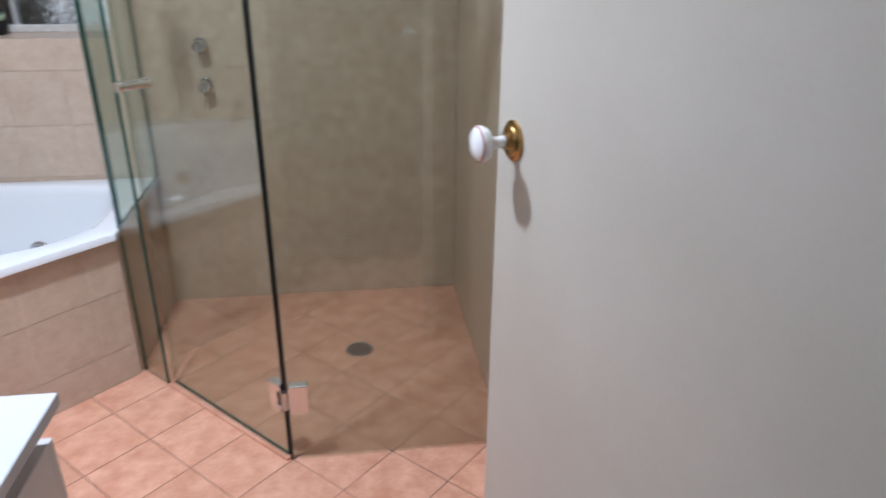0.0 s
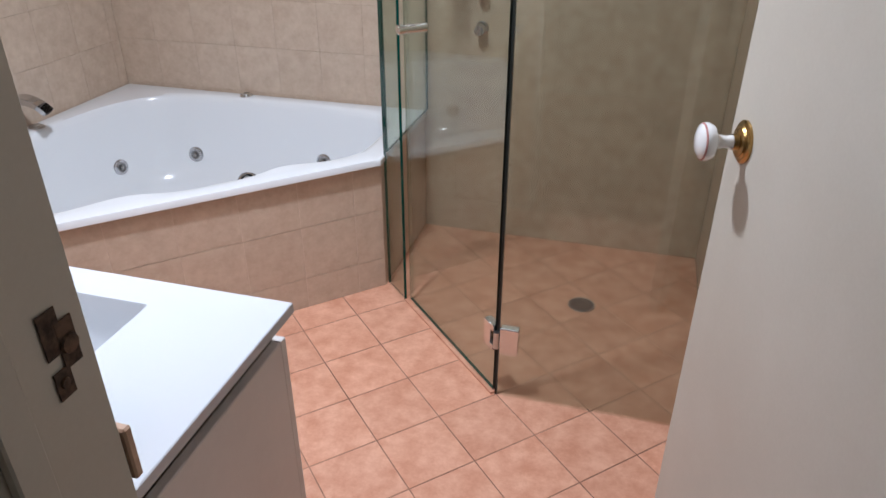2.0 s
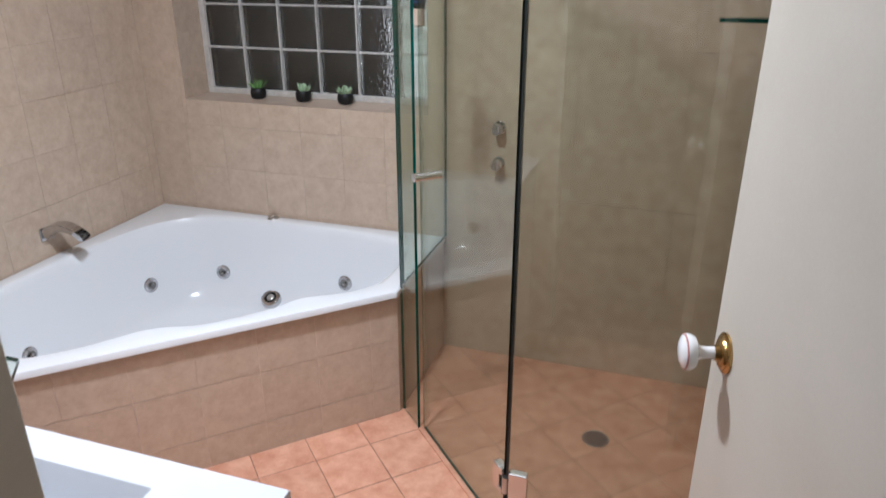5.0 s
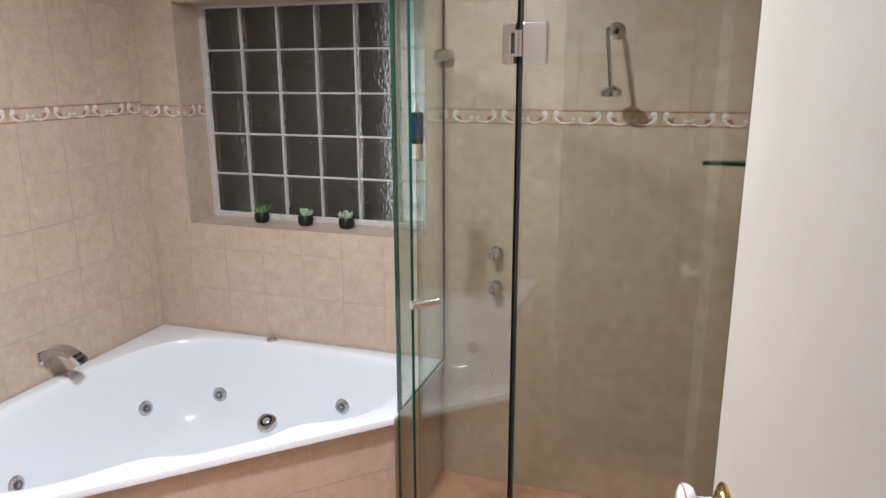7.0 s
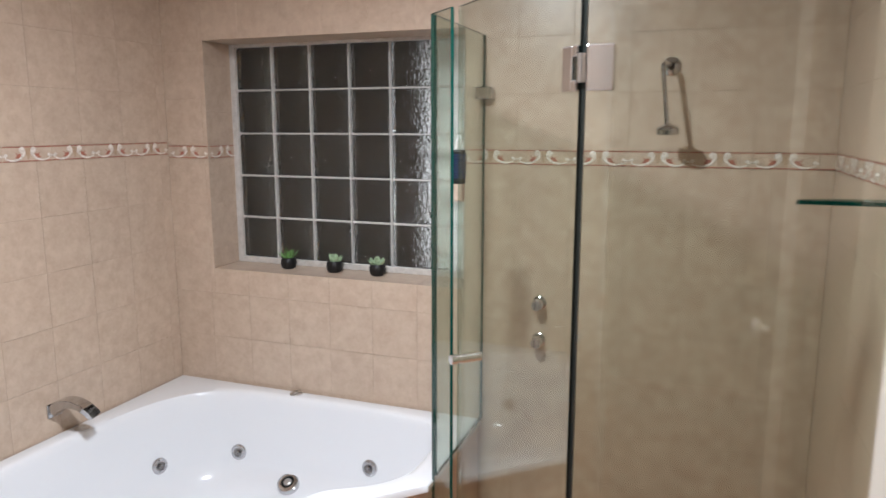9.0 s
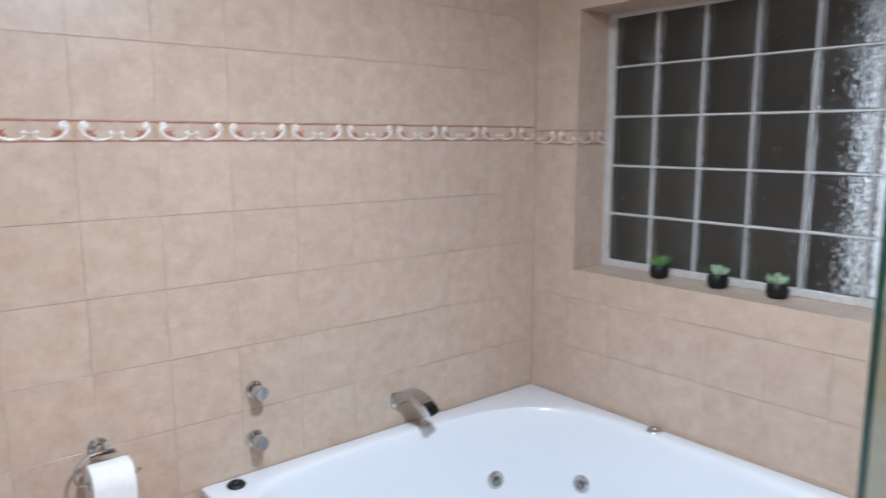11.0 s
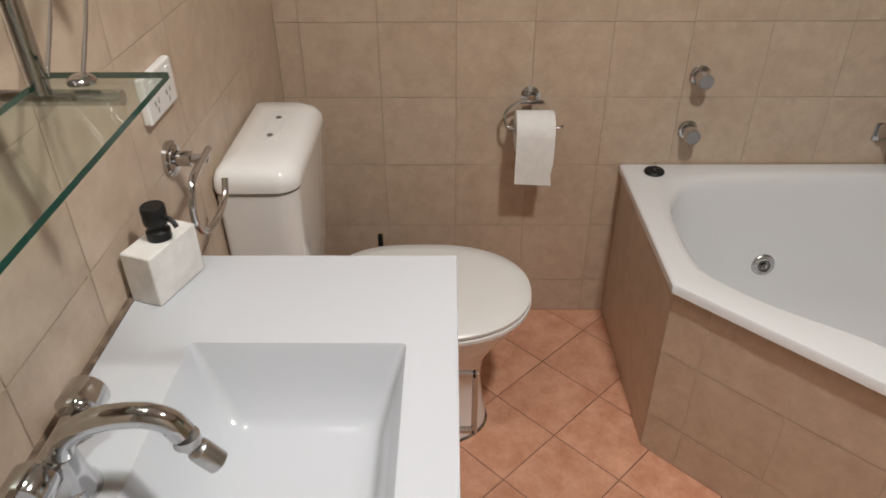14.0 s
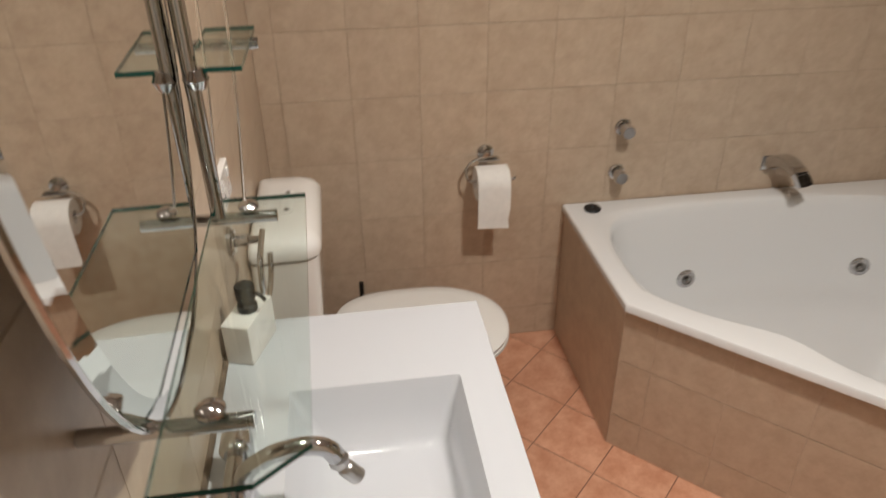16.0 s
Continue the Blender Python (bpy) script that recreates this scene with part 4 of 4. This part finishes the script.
part("pole_clamp", revolve(bmesh.new(), [(0, -0.014), (0.010, -0.011), (0.0155, 0), (0.010, 0.011), (0, 0.014)], 18, pose(PX, PY + 0.005, 1.366)), M_CHROME, mirror, "round chrome pole clamp", True)
for wy in (0.380, 0.346):
    part("wire", tube(bmesh.new(), arc([(1.163, wy, SZ + 0.006), (1.128, wy, 1.243), (1.086, wy, 1.312), (1.062, wy, 1.39), (1.050, wy, 1.50), (1.048, wy, 1.62)], 5), 0.0024, 8), M_WIRE, mirror, "thin curved chrome wire", True)

# ---- toilet ----
toilet = empty("toilet", "white ceramic toilet with a closed lid and plastic cistern", "toilet", at=(0.455, Y_S, 0))


def ring_at(x0, x1, y0, y1, z, r, n=6):
    """Outline with tight corners at the wall and round ones in front."""
    out = []
    for cx, cy, a0, q in ((x0, y0, 180, 0.014), (x1, y0, 270, 0.014), (x1, y1, 0, r), (x0, y1, 90, r)):
        qx, qy = cx + (q if cx == x0 else -q), cy + (q if cy == y0 else -q)
        out += [(qx + q * math.cos(radians(a0 + 90 * k / n)), qy + q * math.sin(radians(a0 + 90 * k / n)), z) for k in range(n + 1)]
    return out


bm = loft(bmesh.new(), [ring_at(-0.150, 0.166, 0.004, 0.120, 0.40, 0.035), ring_at(-0.156, 0.172, 0.003, 0.142, 0.50, 0.040), ring_at(-0.166, 0.182, 0.002, 0.156, 0.773, 0.045), ring_at(-0.160, 0.176, 0.006, 0.144, 0.775, 0.04)], True, True)
bmesh.ops.recalc_face_normals(bm, faces=bm.faces)
part("cistern", bm, M_CERAM, toilet, "", True)
bm = loft(bmesh.new(), [ring_at(-0.158, 0.174, 0.008, 0.142, 0.7755, 0.04), ring_at(-0.158, 0.174, 0.008, 0.142, 0.7785, 0.04)], True, True)
bmesh.ops.recalc_face_normals(bm, faces=bm.faces)
part("seam", bm, M_DARK, toilet, "dark seam under the lid")
bm = loft(bmesh.new(), [ring_at(-0.164, 0.180, 0.006, 0.148, 0.779, 0.044), ring_at(-0.171, 0.187, 0.002, 0.161, 0.782, 0.047), ring_at(-0.173, 0.189, 0.0015, 0.163, 0.797, 0.048), ring_at(-0.170, 0.186, 0.003, 0.160, 0.811, 0.048), ring_at(-0.162, 0.178, 0.008, 0.150, 0.824, 0.046), ring_at(-0.145, 0.161, 0.018, 0.134, 0.8315, 0.042), ring_at(-0.10, 0.116, 0.045, 0.112, 0.834, 0.026)], True, True)
bmesh.ops.recalc_face_normals(bm, faces=bm.faces)
clid = part("cistern_lid", bm, M_CERAM, toilet, "rounded cistern lid", True)
bm = prism(bmesh.new(), rrect(-0.062, 0.062, 0.071, 0.099, 0.013), 0.8325, 0.8362)
part("flush_plate", bm, M_SEAT, clid, "raised flush button plate")
for fx in (-0.047, 0.042):
    part("flush_button", revolve(bmesh.new(), [(0, 0.003), (0.0055, 0.0025), (0.006, 0)], 14, pose(fx, 0.085, 0.8362)), M_GRATE, clid, "small grey flush button", True)


def oval(cx, y0, y1, w, z, p=2.2, n=44):
    """Egg outline: blunt at the back, rounder at the front."""
    out = []
    cy, b = (y0 + y1) / 2, (y1 - y0) / 2
    for i in range(n):
        a = 2 * math.pi * i / n
        c, s = math.cos(a), math.sin(a)
        e = 2 / (p if s > 0 else 3.2)
        out.append((cx + w * math.copysign(abs(c) ** e, c), cy + b * math.copysign(abs(s) ** e, s), z))
    return out


bm = loft(bmesh.new(), [oval(0, 0.09, 0.540, 0.120, 0.003), oval(0, 0.09, 0.540, 0.118, 0.03), oval(0, 0.10, 0.532, 0.112, 0.06), oval(0, 0.11, 0.524, 0.108, 0.17), oval(0, 0.12, 0.535, 0.120, 0.24), oval(0, 0.13, 0.575, 0.155, 0.31), oval(0, 0.13, 0.618, 0.176, 0.37), oval(0, 0.13, 0.625, 0.180, 0.392), oval(0, 0.14, 0.615, 0.170, 0.396)], True, True)
bmesh.ops.recalc_face_normals(bm, faces=bm.faces)
part("bowl", bm, M_CERAM, toilet, "", True)
bm = loft(bmesh.new(), [oval(0, 0.086, 0.546, 0.125, 0.0), oval(0, 0.088, 0.542, 0.122, 0.006)], True, True)
part("foot_seal", bm, M_SILIC, toilet, "dark dirty seal round the foot")
bm = loft(bmesh.new(), [oval(0, 0.165, 0.634, 0.184, 0.398), oval(0, 0.160, 0.639, 0.188, 0.401), oval(0, 0.160, 0.639, 0.188, 0.410), oval(0, 0.165, 0.634, 0.184, 0.412)], True, True)
bmesh.ops.recalc_face_normals(bm, faces=bm.faces)
part("seat", bm, M_SEAT, toilet, "", True)
bm = loft(bmesh.new(), [oval(0, 0.165, 0.632, 0.183, 0.4145), oval(0, 0.160, 0.638, 0.187, 0.418), oval(0, 0.160, 0.638, 0.187, 0.424), oval(0, 0.168, 0.630, 0.180, 0.430), oval(0, 0.20, 0.60, 0.15, 0.4335), oval(0, 0.27, 0.53, 0.09, 0.435)], True, True)
bmesh.ops.recalc_face_normals(bm, faces=bm.faces)
part("lid", bm, M_SEAT, toilet, "closed pale grey-white lid", True)

# toilet brush in the corner
brush = empty("toilet_brush", "black toilet brush standing in a dark holder in the corner", "toilet brush", at=(0.085, 0.523, 0))
part("holder", revolve(bmesh.new(), [(0, 0), (0.046, 0), (0.050, 0.006), (0.048, 0.16), (0.042, 0.17), (0.014, 0.172)], 24), M_BLACK, brush, "", True)
part("handle", tube(bmesh.new(), [(0, 0, 0.165), (0.001, 0, 0.34)], 0.0075, 10), M_BLACK, brush, "", True)

# toilet roll holder
rh = empty("toilet_roll_holder", "chrome toilet roll holder with a flap on the tiled wall", "toilet roll holder", at=(0, 0.938, 0.728))
part("rose", revolve(bmesh.new(), [(0, 0), (0.025, 0), (0.025, 0.006), (0.020, 0.008), (0.020, 0.011), (0.013, 0.013), (0.012, 0.040), (0, 0.042)], 24, pose(0, 0, 0, 0, 90, 0)), M_CHROME, rh, "", True)
part("arm", tube(bmesh.new(), arc([(0.036, 0.030, -0.004), (0.040, 0.0, -0.002), (0.040, -0.040, -0.008), (0.045, -0.066, -0.030), (0.055, -0.066, -0.060), (0.064, -0.050, -0.068), (0.066, 0.0, -0.068), (0.066, 0.075, -0.068), (0.064, 0.082, -0.060)], 5), 0.0042, 8), M_CHROME, rh, "bent chrome rod", True)
part("flap", new_box(0.030, 0.052, -0.030, 0.036, -0.010, -0.006, 0.001), M_CHROME, rh, "narrow chrome plate")
roll = empty("toilet_roll", "white toilet paper roll with a hanging sheet", "toilet roll", at=(0.067, 0.946, 0.655))
bm = revolve(bmesh.new(), [(0.020, -0.050), (0.020, 0.050), (0.051, 0.050), (0.053, 0.048), (0.053, -0.048), (0.051, -0.050), (0.020, -0.050)], 40, pose(0, 0, 0, -90, 0, 0))
part("roll", bm, M_PAPER, roll, "", True)
sheet_pts = [(0.0535 * math.sin(radians(a)), 0.0535 * math.cos(radians(a))) for a in (20, 35, 50, 65, 80, 90)] + [(0.0545, -0.03), (0.054, -0.07), (0.052, -0.105), (0.0515, -0.133)]
bm = bmesh.new()
WIDE = [0.0] * (len(sheet_pts) - 2) + [-0.005, -0.001]        # a small tear near the lower edge
rows = [[bm.verts.new((x + d, y + (w if y > 0.04 else 0.0), z - 0.05 * (y + 0.05) * (i > 8))) for y in (-0.050, -0.025, 0.0, 0.025, 0.050)] for d in (0, 0.0012) for i, ((x, z), w) in enumerate(zip(sheet_pts, WIDE))]
k = len(sheet_pts)
for s in (rows[:k], rows[k:]):
    for a, b in zip(s, s[1:]):
        for i in range(4):
            bm.faces.new((a[i], a[i + 1], b[i + 1], b[i]))
for a, b in zip(range(0, k - 1), range(1, k)):
    for i in (0, 4):
        bm.faces.new((rows[a][i], rows[b][i], rows[k + b][i], rows[k + a][i]))
for i in range(4):
    bm.faces.new((rows[k - 1][i], rows[k - 1][i + 1], rows[2 * k - 1][i + 1], rows[2 * k - 1][i]))
bmesh.ops.recalc_face_normals(bm, faces=bm.faces)
part("sheet", bm, M_PAPER, roll, "hanging sheet of paper", True)

# ceiling downlight fittings
for lx, ly in ((1.42, 1.22), (1.30, 0.44)):
    dl = empty("ceiling_downlight", "white round recessed ceiling downlight", "downlight", "ceiling downlights", at=(lx, ly, CEIL))
    part("trim", revolve(bmesh.new(), [(0.058, -0.001), (0.058, -0.012), (0.075, -0.010), (0.080, -0.001)], 28), M_PLASTER, dl, "", True)

# ---- tiles ----
_tiles = {}


def tile_mesh(w, h, mat, key):
    """Bevelled slab in the xz plane, face towards -y, one corner at the origin."""
    k = (round(w, 4), round(h, 4), key)
    if k not in _tiles:
        g, bv = (0.0011 if key == "front" else 0.0006), 0.0006
        bm = bmesh.new()
        a = [bm.verts.new((x, T - 0.001, z)) for x, z in ((g, g), (w - g, g), (w - g, h - g), (g, h - g))]
        b = [bm.verts.new((x, bv * 0.7, z)) for x, z in ((g, g), (w - g, g), (w - g, h - g), (g, h - g))]
        g2 = g + bv
        c = [bm.verts.new((x, 0, z)) for x, z in ((g2, g2), (w - g2, g2), (w - g2, h - g2), (g2, h - g2))]
        for p, q in ((a, b), (b, c)):
            for i in range(4):
                bm.faces.new((p[i], p[(i + 1) % 4], q[(i + 1) % 4], q[i]))
        bm.faces.new(c)
        bmesh.ops.recalc_face_normals(bm, faces=bm.faces)
        _tiles[k] = mesh_of("tile", bm, mat)
    return _tiles[k]


def put(me, m, parent, name="tile"):
    ob = new(name, me)
    ob.parent = parent
    ob.matrix_parent_inverse = parent.matrix_basis.inverted()
    ob.matrix_basis = m
    return ob


def cuts(lo, hi, first, pitch):
    """Joint places between lo and hi, with a joint at first."""
    c = [lo]
    k = math.ceil((lo - first) / pitch + 1e-6)
    while first + k * pitch < hi - 1e-6:
        if first + k * pitch - lo > 0.012:
            c.append(first + k * pitch)
        k += 1
    if hi - c[-1] < 0.012 and len(c) > 1:
        c.pop()
    return c + [hi]


PITCH_N = 0.1935
ROWS = ([0.0] + [ROW0 + PITCH * i for i in range(7)] + [BAND0], [BAND0 + BH + PITCH * i for i in range(5)] + [CEIL])
ROWS_N = ([0.0] + [BAND_N - PITCH_N * i for i in range(7, -1, -1)], [BAND_N + BH + PITCH_N * i for i in range(5)] + [CEIL])


def tile_field(parent, m, s0, s1, z0, z1, first, holes=(), fields=ROWS, pitch=PITCH):
    """Tiles on a wall whose plan coordinate runs along local x."""
    cols = cuts(s0, s1, first, pitch)
    for rows in fields:
        for a, b in zip(rows, rows[1:]):
            a, b = max(a, z0), min(b, z1)
            if b - a < 0.006:
                continue
            for c, d in zip(cols, cols[1:]):
                boxes = [(c, d, a, b)]
                for h0, h1, k0, k1 in holes:
                    nxt = []
                    for (p, q, r, t) in boxes:
                        if q <= h0 or p >= h1 or t <= k0 or r >= k1:
                            nxt.append((p, q, r, t))
                            continue
                        if p < h0:
                            nxt.append((p, h0, r, t))
                        if q > h1:
                            nxt.append((h1, q, r, t))
                        p2, q2 = max(p, h0), min(q, h1)
                        if r < k0:
                            nxt.append((p2, q2, r, k0))
                        if t > k1:
                            nxt.append((p2, q2, k1, t))
                    boxes = nxt
                for p, q, r, t in boxes:
                    if q - p > 0.006 and t - r > 0.006:
                        put(tile_mesh(q - p, t - r, M_TILE, "w"), m @ Matrix.Translation((p, 0, r)), parent)


# local x along the wall, local -y out of the wall
M_NORTH = Matrix.Translation((0, Y_N, 0))
M_WEST = Matrix.Rotation(radians(90), 4, "Z")          # local x -> +y, local -y -> +x
M_EAST = Matrix.Translation((X_E, 0, 0)) @ Matrix.Rotation(radians(-90), 4, "Z")   # local x -> -y
M_SOUTH = Matrix.Translation((0, Y_S, 0)) @ Matrix.Rotation(radians(180), 4, "Z")  # local x -> -x
tile_field(wall_west, M_WEST, Y_S, Y_N, 0, CEIL, 0.740, [(1.23, Y_N, -1, 0.47)])
tile_field(wall_north, M_NORTH, X_W, X_E, 0, CEIL, 1.929, [(wx0, wx1, wz0, wz1), (0, 1.40, -1, 0.47)], ROWS_N, PITCH_N)
tile_field(wall_east, M_EAST, -Y_N, -Y_S, 0, CEIL, -Y_N + 0.06, (), ROWS_N, PITCH_N)
tile_field(wall_south, M_SOUTH, -JAMB_X + 0.023, 0, 0, CEIL, -1.092)
tile_field(wall_south, M_SOUTH, -X_E, -JAMB_X + 0.023, 2.094, CEIL, -1.092)
# window reveal
DEPTH = WIN_Y - Y_N
zc = cuts(wz0, wz1, BAND_N, PITCH_N)
for a, b in zip(zc, zc[1:]):
    put(tile_mesh(DEPTH, b - a, M_TILE, "w"), Matrix.Translation((wx0, Y_N, a)) @ Matrix.Rotation(radians(90), 4, "Z"), wall_north)
    put(tile_mesh(DEPTH, b - a, M_TILE, "w"), Matrix.Translation((wx1, WIN_Y, a)) @ Matrix.Rotation(radians(-90), 4, "Z"), wall_north)
xc = cuts(wx0, wx1, 1.929, PITCH_N)
for a, b in zip(xc, xc[1:]):
    put(tile_mesh(b - a, DEPTH, M_TILE, "w"), Matrix.Translation((a, Y_N, wz0)) @ Matrix.Rotation(radians(-90), 4, "X") @ Matrix.Translation((0, 0, 0)), wall_north)
    put(tile_mesh(b - a, DEPTH, M_TILE, "w"), Matrix.Translation((a, WIN_Y, wz1)) @ Matrix.Rotation(radians(90), 4, "X"), wall_north)

# bath front tiles: short west end, the diagonal and the end inside the shower
BROWS = [0.0, 0.12, 0.32, RIM - 0.026]


def front_tiles(a, b, first):
    a, b = Vector(a), Vector(b)
    d = b - a
    m = Matrix.Translation((a.x, a.y, 0)) @ Matrix.Rotation(math.atan2(d.y, d.x), 4, "Z") @ Matrix.Translation((0, -T, 0))
    cols = cuts(0, d.length, first, PITCH)
    for r, t in zip(BROWS, BROWS[1:]):
        for c, e in zip(cols, cols[1:]):
            put(tile_mesh(e - c, t - r, M_TILE, "front"), m @ Matrix.Translation((c, 0, r)), bath_front)


put(tile_mesh(0.555, RIM - 0.026, M_TILE, "w"), Matrix.Translation((0, 1.214 - T, 0)), bath_front, "end_panel")
front_tiles((0.558, 1.214), (1.408, 2.064), 1.202 - 0.108)
front_tiles((1.408, 2.064), (1.408, Y_N), 0.1)

# border band: tile, red edge lines, scrolls and a tan wedge, all proud of one another


def band_meshes():
    L = 0.1935
    tile = tile_mesh(L, BH, M_TILE, "band")
    red = bmesh.new()
    box(red, 0.003, L - 0.003, -0.0010, 0.002, 0.0015, 0.0050)
    box(red, 0.003, L - 0.003, -0.0010, 0.002, BH - 0.0050, BH - 0.0015)
    white, tan, blush = bmesh.new(), bmesh.new(), bmesh.new()
    for s in (1, -1):
        def q(u, v, y=-0.001):
            return (L / 2 + s * u * L / 2, y, v * BH)
        pts = arc([q(0.90, 0.36), q(0.84, 0.20), q(0.66, 0.11), q(0.44, 0.14), q(0.27, 0.30), q(0.165, 0.52), q(0.15, 0.72), q(0.21, 0.87), q(0.29, 0.80), q(0.29, 0.68)], 4)
        n = len(pts)
        tube(white, pts, [0.0014 + 0.0042 * min(1, i / 20) * (1 - 0.15 * i / n) for i in range(n)], 6, 0.4, (0, -1, 0))
        for u, v, r in ((0.225, 0.70, 0.0082), (0.86, 0.43, 0.0062), (0.955, 0.38, 0.0034)):
            revolve(white, [(r, 0), (r * 0.8, 0.0012), (0, 0.0018)], 10, Matrix.Translation(q(u, v)) @ pose(0, 0, 0, 90, 0, 0))
        leaf = [q(0.52, 0.64), q(0.43, 0.44), q(0.53, 0.26), q(0.36, 0.22), q(0.27, 0.40), q(0.30, 0.54), q(0.40, 0.50)]
        blush.faces.new([blush.verts.new(Vector(p) + Vector((0, -0.0004, 0))) for p in leaf])
    w = [(-0.13, 0.88), (0.13, 0.88), (0.03, 0.16), (-0.03, 0.16)]
    tan.faces.new([tan.verts.new((L / 2 + u * L / 2, -0.0014, v * BH)) for u, v in w])
    for b in (white, tan, blush):
        bmesh.ops.recalc_face_normals(b, faces=b.faces)
    return L, tile, [("edge_lines", mesh_of("edge_lines", red, M_BANDRED)), ("scroll", mesh_of("scroll", white, M_BANDWHITE, True)), ("leaf_motif", mesh_of("leaf_motif", blush, M_BANDRED)), ("wedge_motif", mesh_of("wedge_motif", tan, M_BANDTAN))]


BL, BAND_TILE, BAND_BITS = band_meshes()


def band(parent, m, s0, s1, first, z=BAND0):
    k = math.floor((s0 - first) / BL + 1e-6)
    while first + k * BL < s1 - 0.01:
        a = first + k * BL
        k += 1
        lo, hi = max(a, s0), min(a + BL, s1)
        if hi - lo < BL - 0.003:        # a cut piece keeps its lines only
            if hi - lo > 0.01:
                tl = put(tile_mesh(hi - lo, BH, M_TILE, "band"), m @ Matrix.Translation((lo, 0, z)), parent, "border_tile")
                bm = new_box(0.002, hi - lo - 0.002, -0.0010, 0.002, 0.0015, 0.0050)
                box(bm, 0.002, hi - lo - 0.002, -0.0010, 0.002, BH - 0.0050, BH - 0.0015)
                o = new("edge_lines", mesh_of("edge_lines", bm, M_BANDRED))
                o.parent = tl
            continue
        tl = put(BAND_TILE, m @ Matrix.Translation((a, 0, z)), parent, "border_tile")
        for n, me in BAND_BITS:
            o = new(n, me)
            o.parent = tl


band(wall_west, M_WEST, Y_S, Y_N, 1.039)
band(wall_north, M_NORTH, X_W, wx0, wx0 - BL, BAND_N)
band(wall_north, M_NORTH, wx1, X_E, 1.543, BAND_N)
band(wall_east, M_EAST, -Y_N, -Y_S, -Y_N, BAND_N)
band(wall_south, M_SOUTH, -JAMB_X + 0.023, 0, -1.8)
put(BAND_TILE, Matrix.Translation((wx0, Y_N + 0.01, BAND_N)) @ Matrix.Rotation(radians(90), 4, "Z") @ Matrix.Translation((0, -0.002, 0)), wall_north, "border_tile")
rv = [o for o in bpy.data.objects if o.name.startswith("border_tile")][-1]
for n, me in BAND_BITS:
    o = new(n, me)
    o.parent = rv

# floor tiles, diagonal, cut to the room and bath outline
LAT0 = Vector((0.528, 0.996))
H2 = PITCH * math.sqrt(0.5)


def clip(poly, a, b):
    """Keep what lies left of the line a to b."""
    out = []
    n = Vector((-(b[1] - a[1]), b[0] - a[0])).normalized()
    f = lambda p: (Vector(p) - Vector(a)).dot(n)
    for i in range(len(poly)):
        p, q = poly[i], poly[(i + 1) % len(poly)]
        fp, fq = f(p), f(q)
        if fp >= 0:
            out.append(p)
        if fp * fq < 0:
            s = fp / (fp - fq)
            out.append((p[0] + (q[0] - p[0]) * s, p[1] + (q[1] - p[1]) * s))
    return out


def floor_tile(cx, cy):
    g, bv = 0.0013, 0.0013
    r = H2 - g * math.sqrt(2)
    poly = [(cx, cy - r), (cx + r, cy), (cx, cy + r), (cx - r, cy)]
    for a, b in (((0, Y_S), (X_E, Y_S)), ((X_E, Y_S), (X_E, Y_N)), ((X_E, Y_N), (0, Y_N)), ((0, Y_N), (0, Y_S))):
        poly = clip(poly, a, b) if poly else poly
    if not poly:
        return
    # drop what lies wholly under the bath
    if all(x - y < 0.545 - 1.225 and y > 1.225 for x, y in poly) and all(x < 1.40 for x, y in poly):
        return
    poly = [p for i, p in enumerate(poly) if (Vector(p) - Vector(poly[i - 1])).length > 0.002]
    if len(poly) < 3:
        return
    c = Vector((sum(p[0] for p in poly) / len(poly), sum(p[1] for p in poly) / len(poly)))
    if sum((Vector(p) - c).length for p in poly) / len(poly) < 0.02:
        return
    full = len(poly) == 4 and abs((Vector(poly[0]) - Vector(poly[2])).length - 2 * r) < 1e-4
    if full and "floor" in _tiles:
        me = _tiles["floor"]
    else:
        loc = [Vector(p) - c for p in poly]
        bm = bmesh.new()
        a = [bm.verts.new((p.x, p.y, -T + 0.0005)) for p in loc]
        b = [bm.verts.new((p.x, p.y, -0.001)) for p in loc]
        d = [bm.verts.new((p.x * (1 - bv / max(p.length, 0.01)), p.y * (1 - bv / max(p.length, 0.01)), 0.0)) for p in loc]
        n = len(loc)
        for u, v in ((a, b), (b, d)):
            for i in range(n):
                bm.faces.new((u[i], u[(i + 1) % n], v[(i + 1) % n], v[i]))
        bm.faces.new(d)
        bmesh.ops.recalc_face_normals(bm, faces=bm.faces)
        me = mesh_of("tile", bm, M_FLOOR)
        if full:
            _tiles["floor"] = me
    o = new("tile", me)
    o.parent = floor
    o.location = (c.x, c.y, 0)


for i in range(-6, 20):
    for j in range(-8, 16):
        if (i + j) % 2:
            floor_tile(LAT0.x + i * H2, LAT0.y + j * H2)
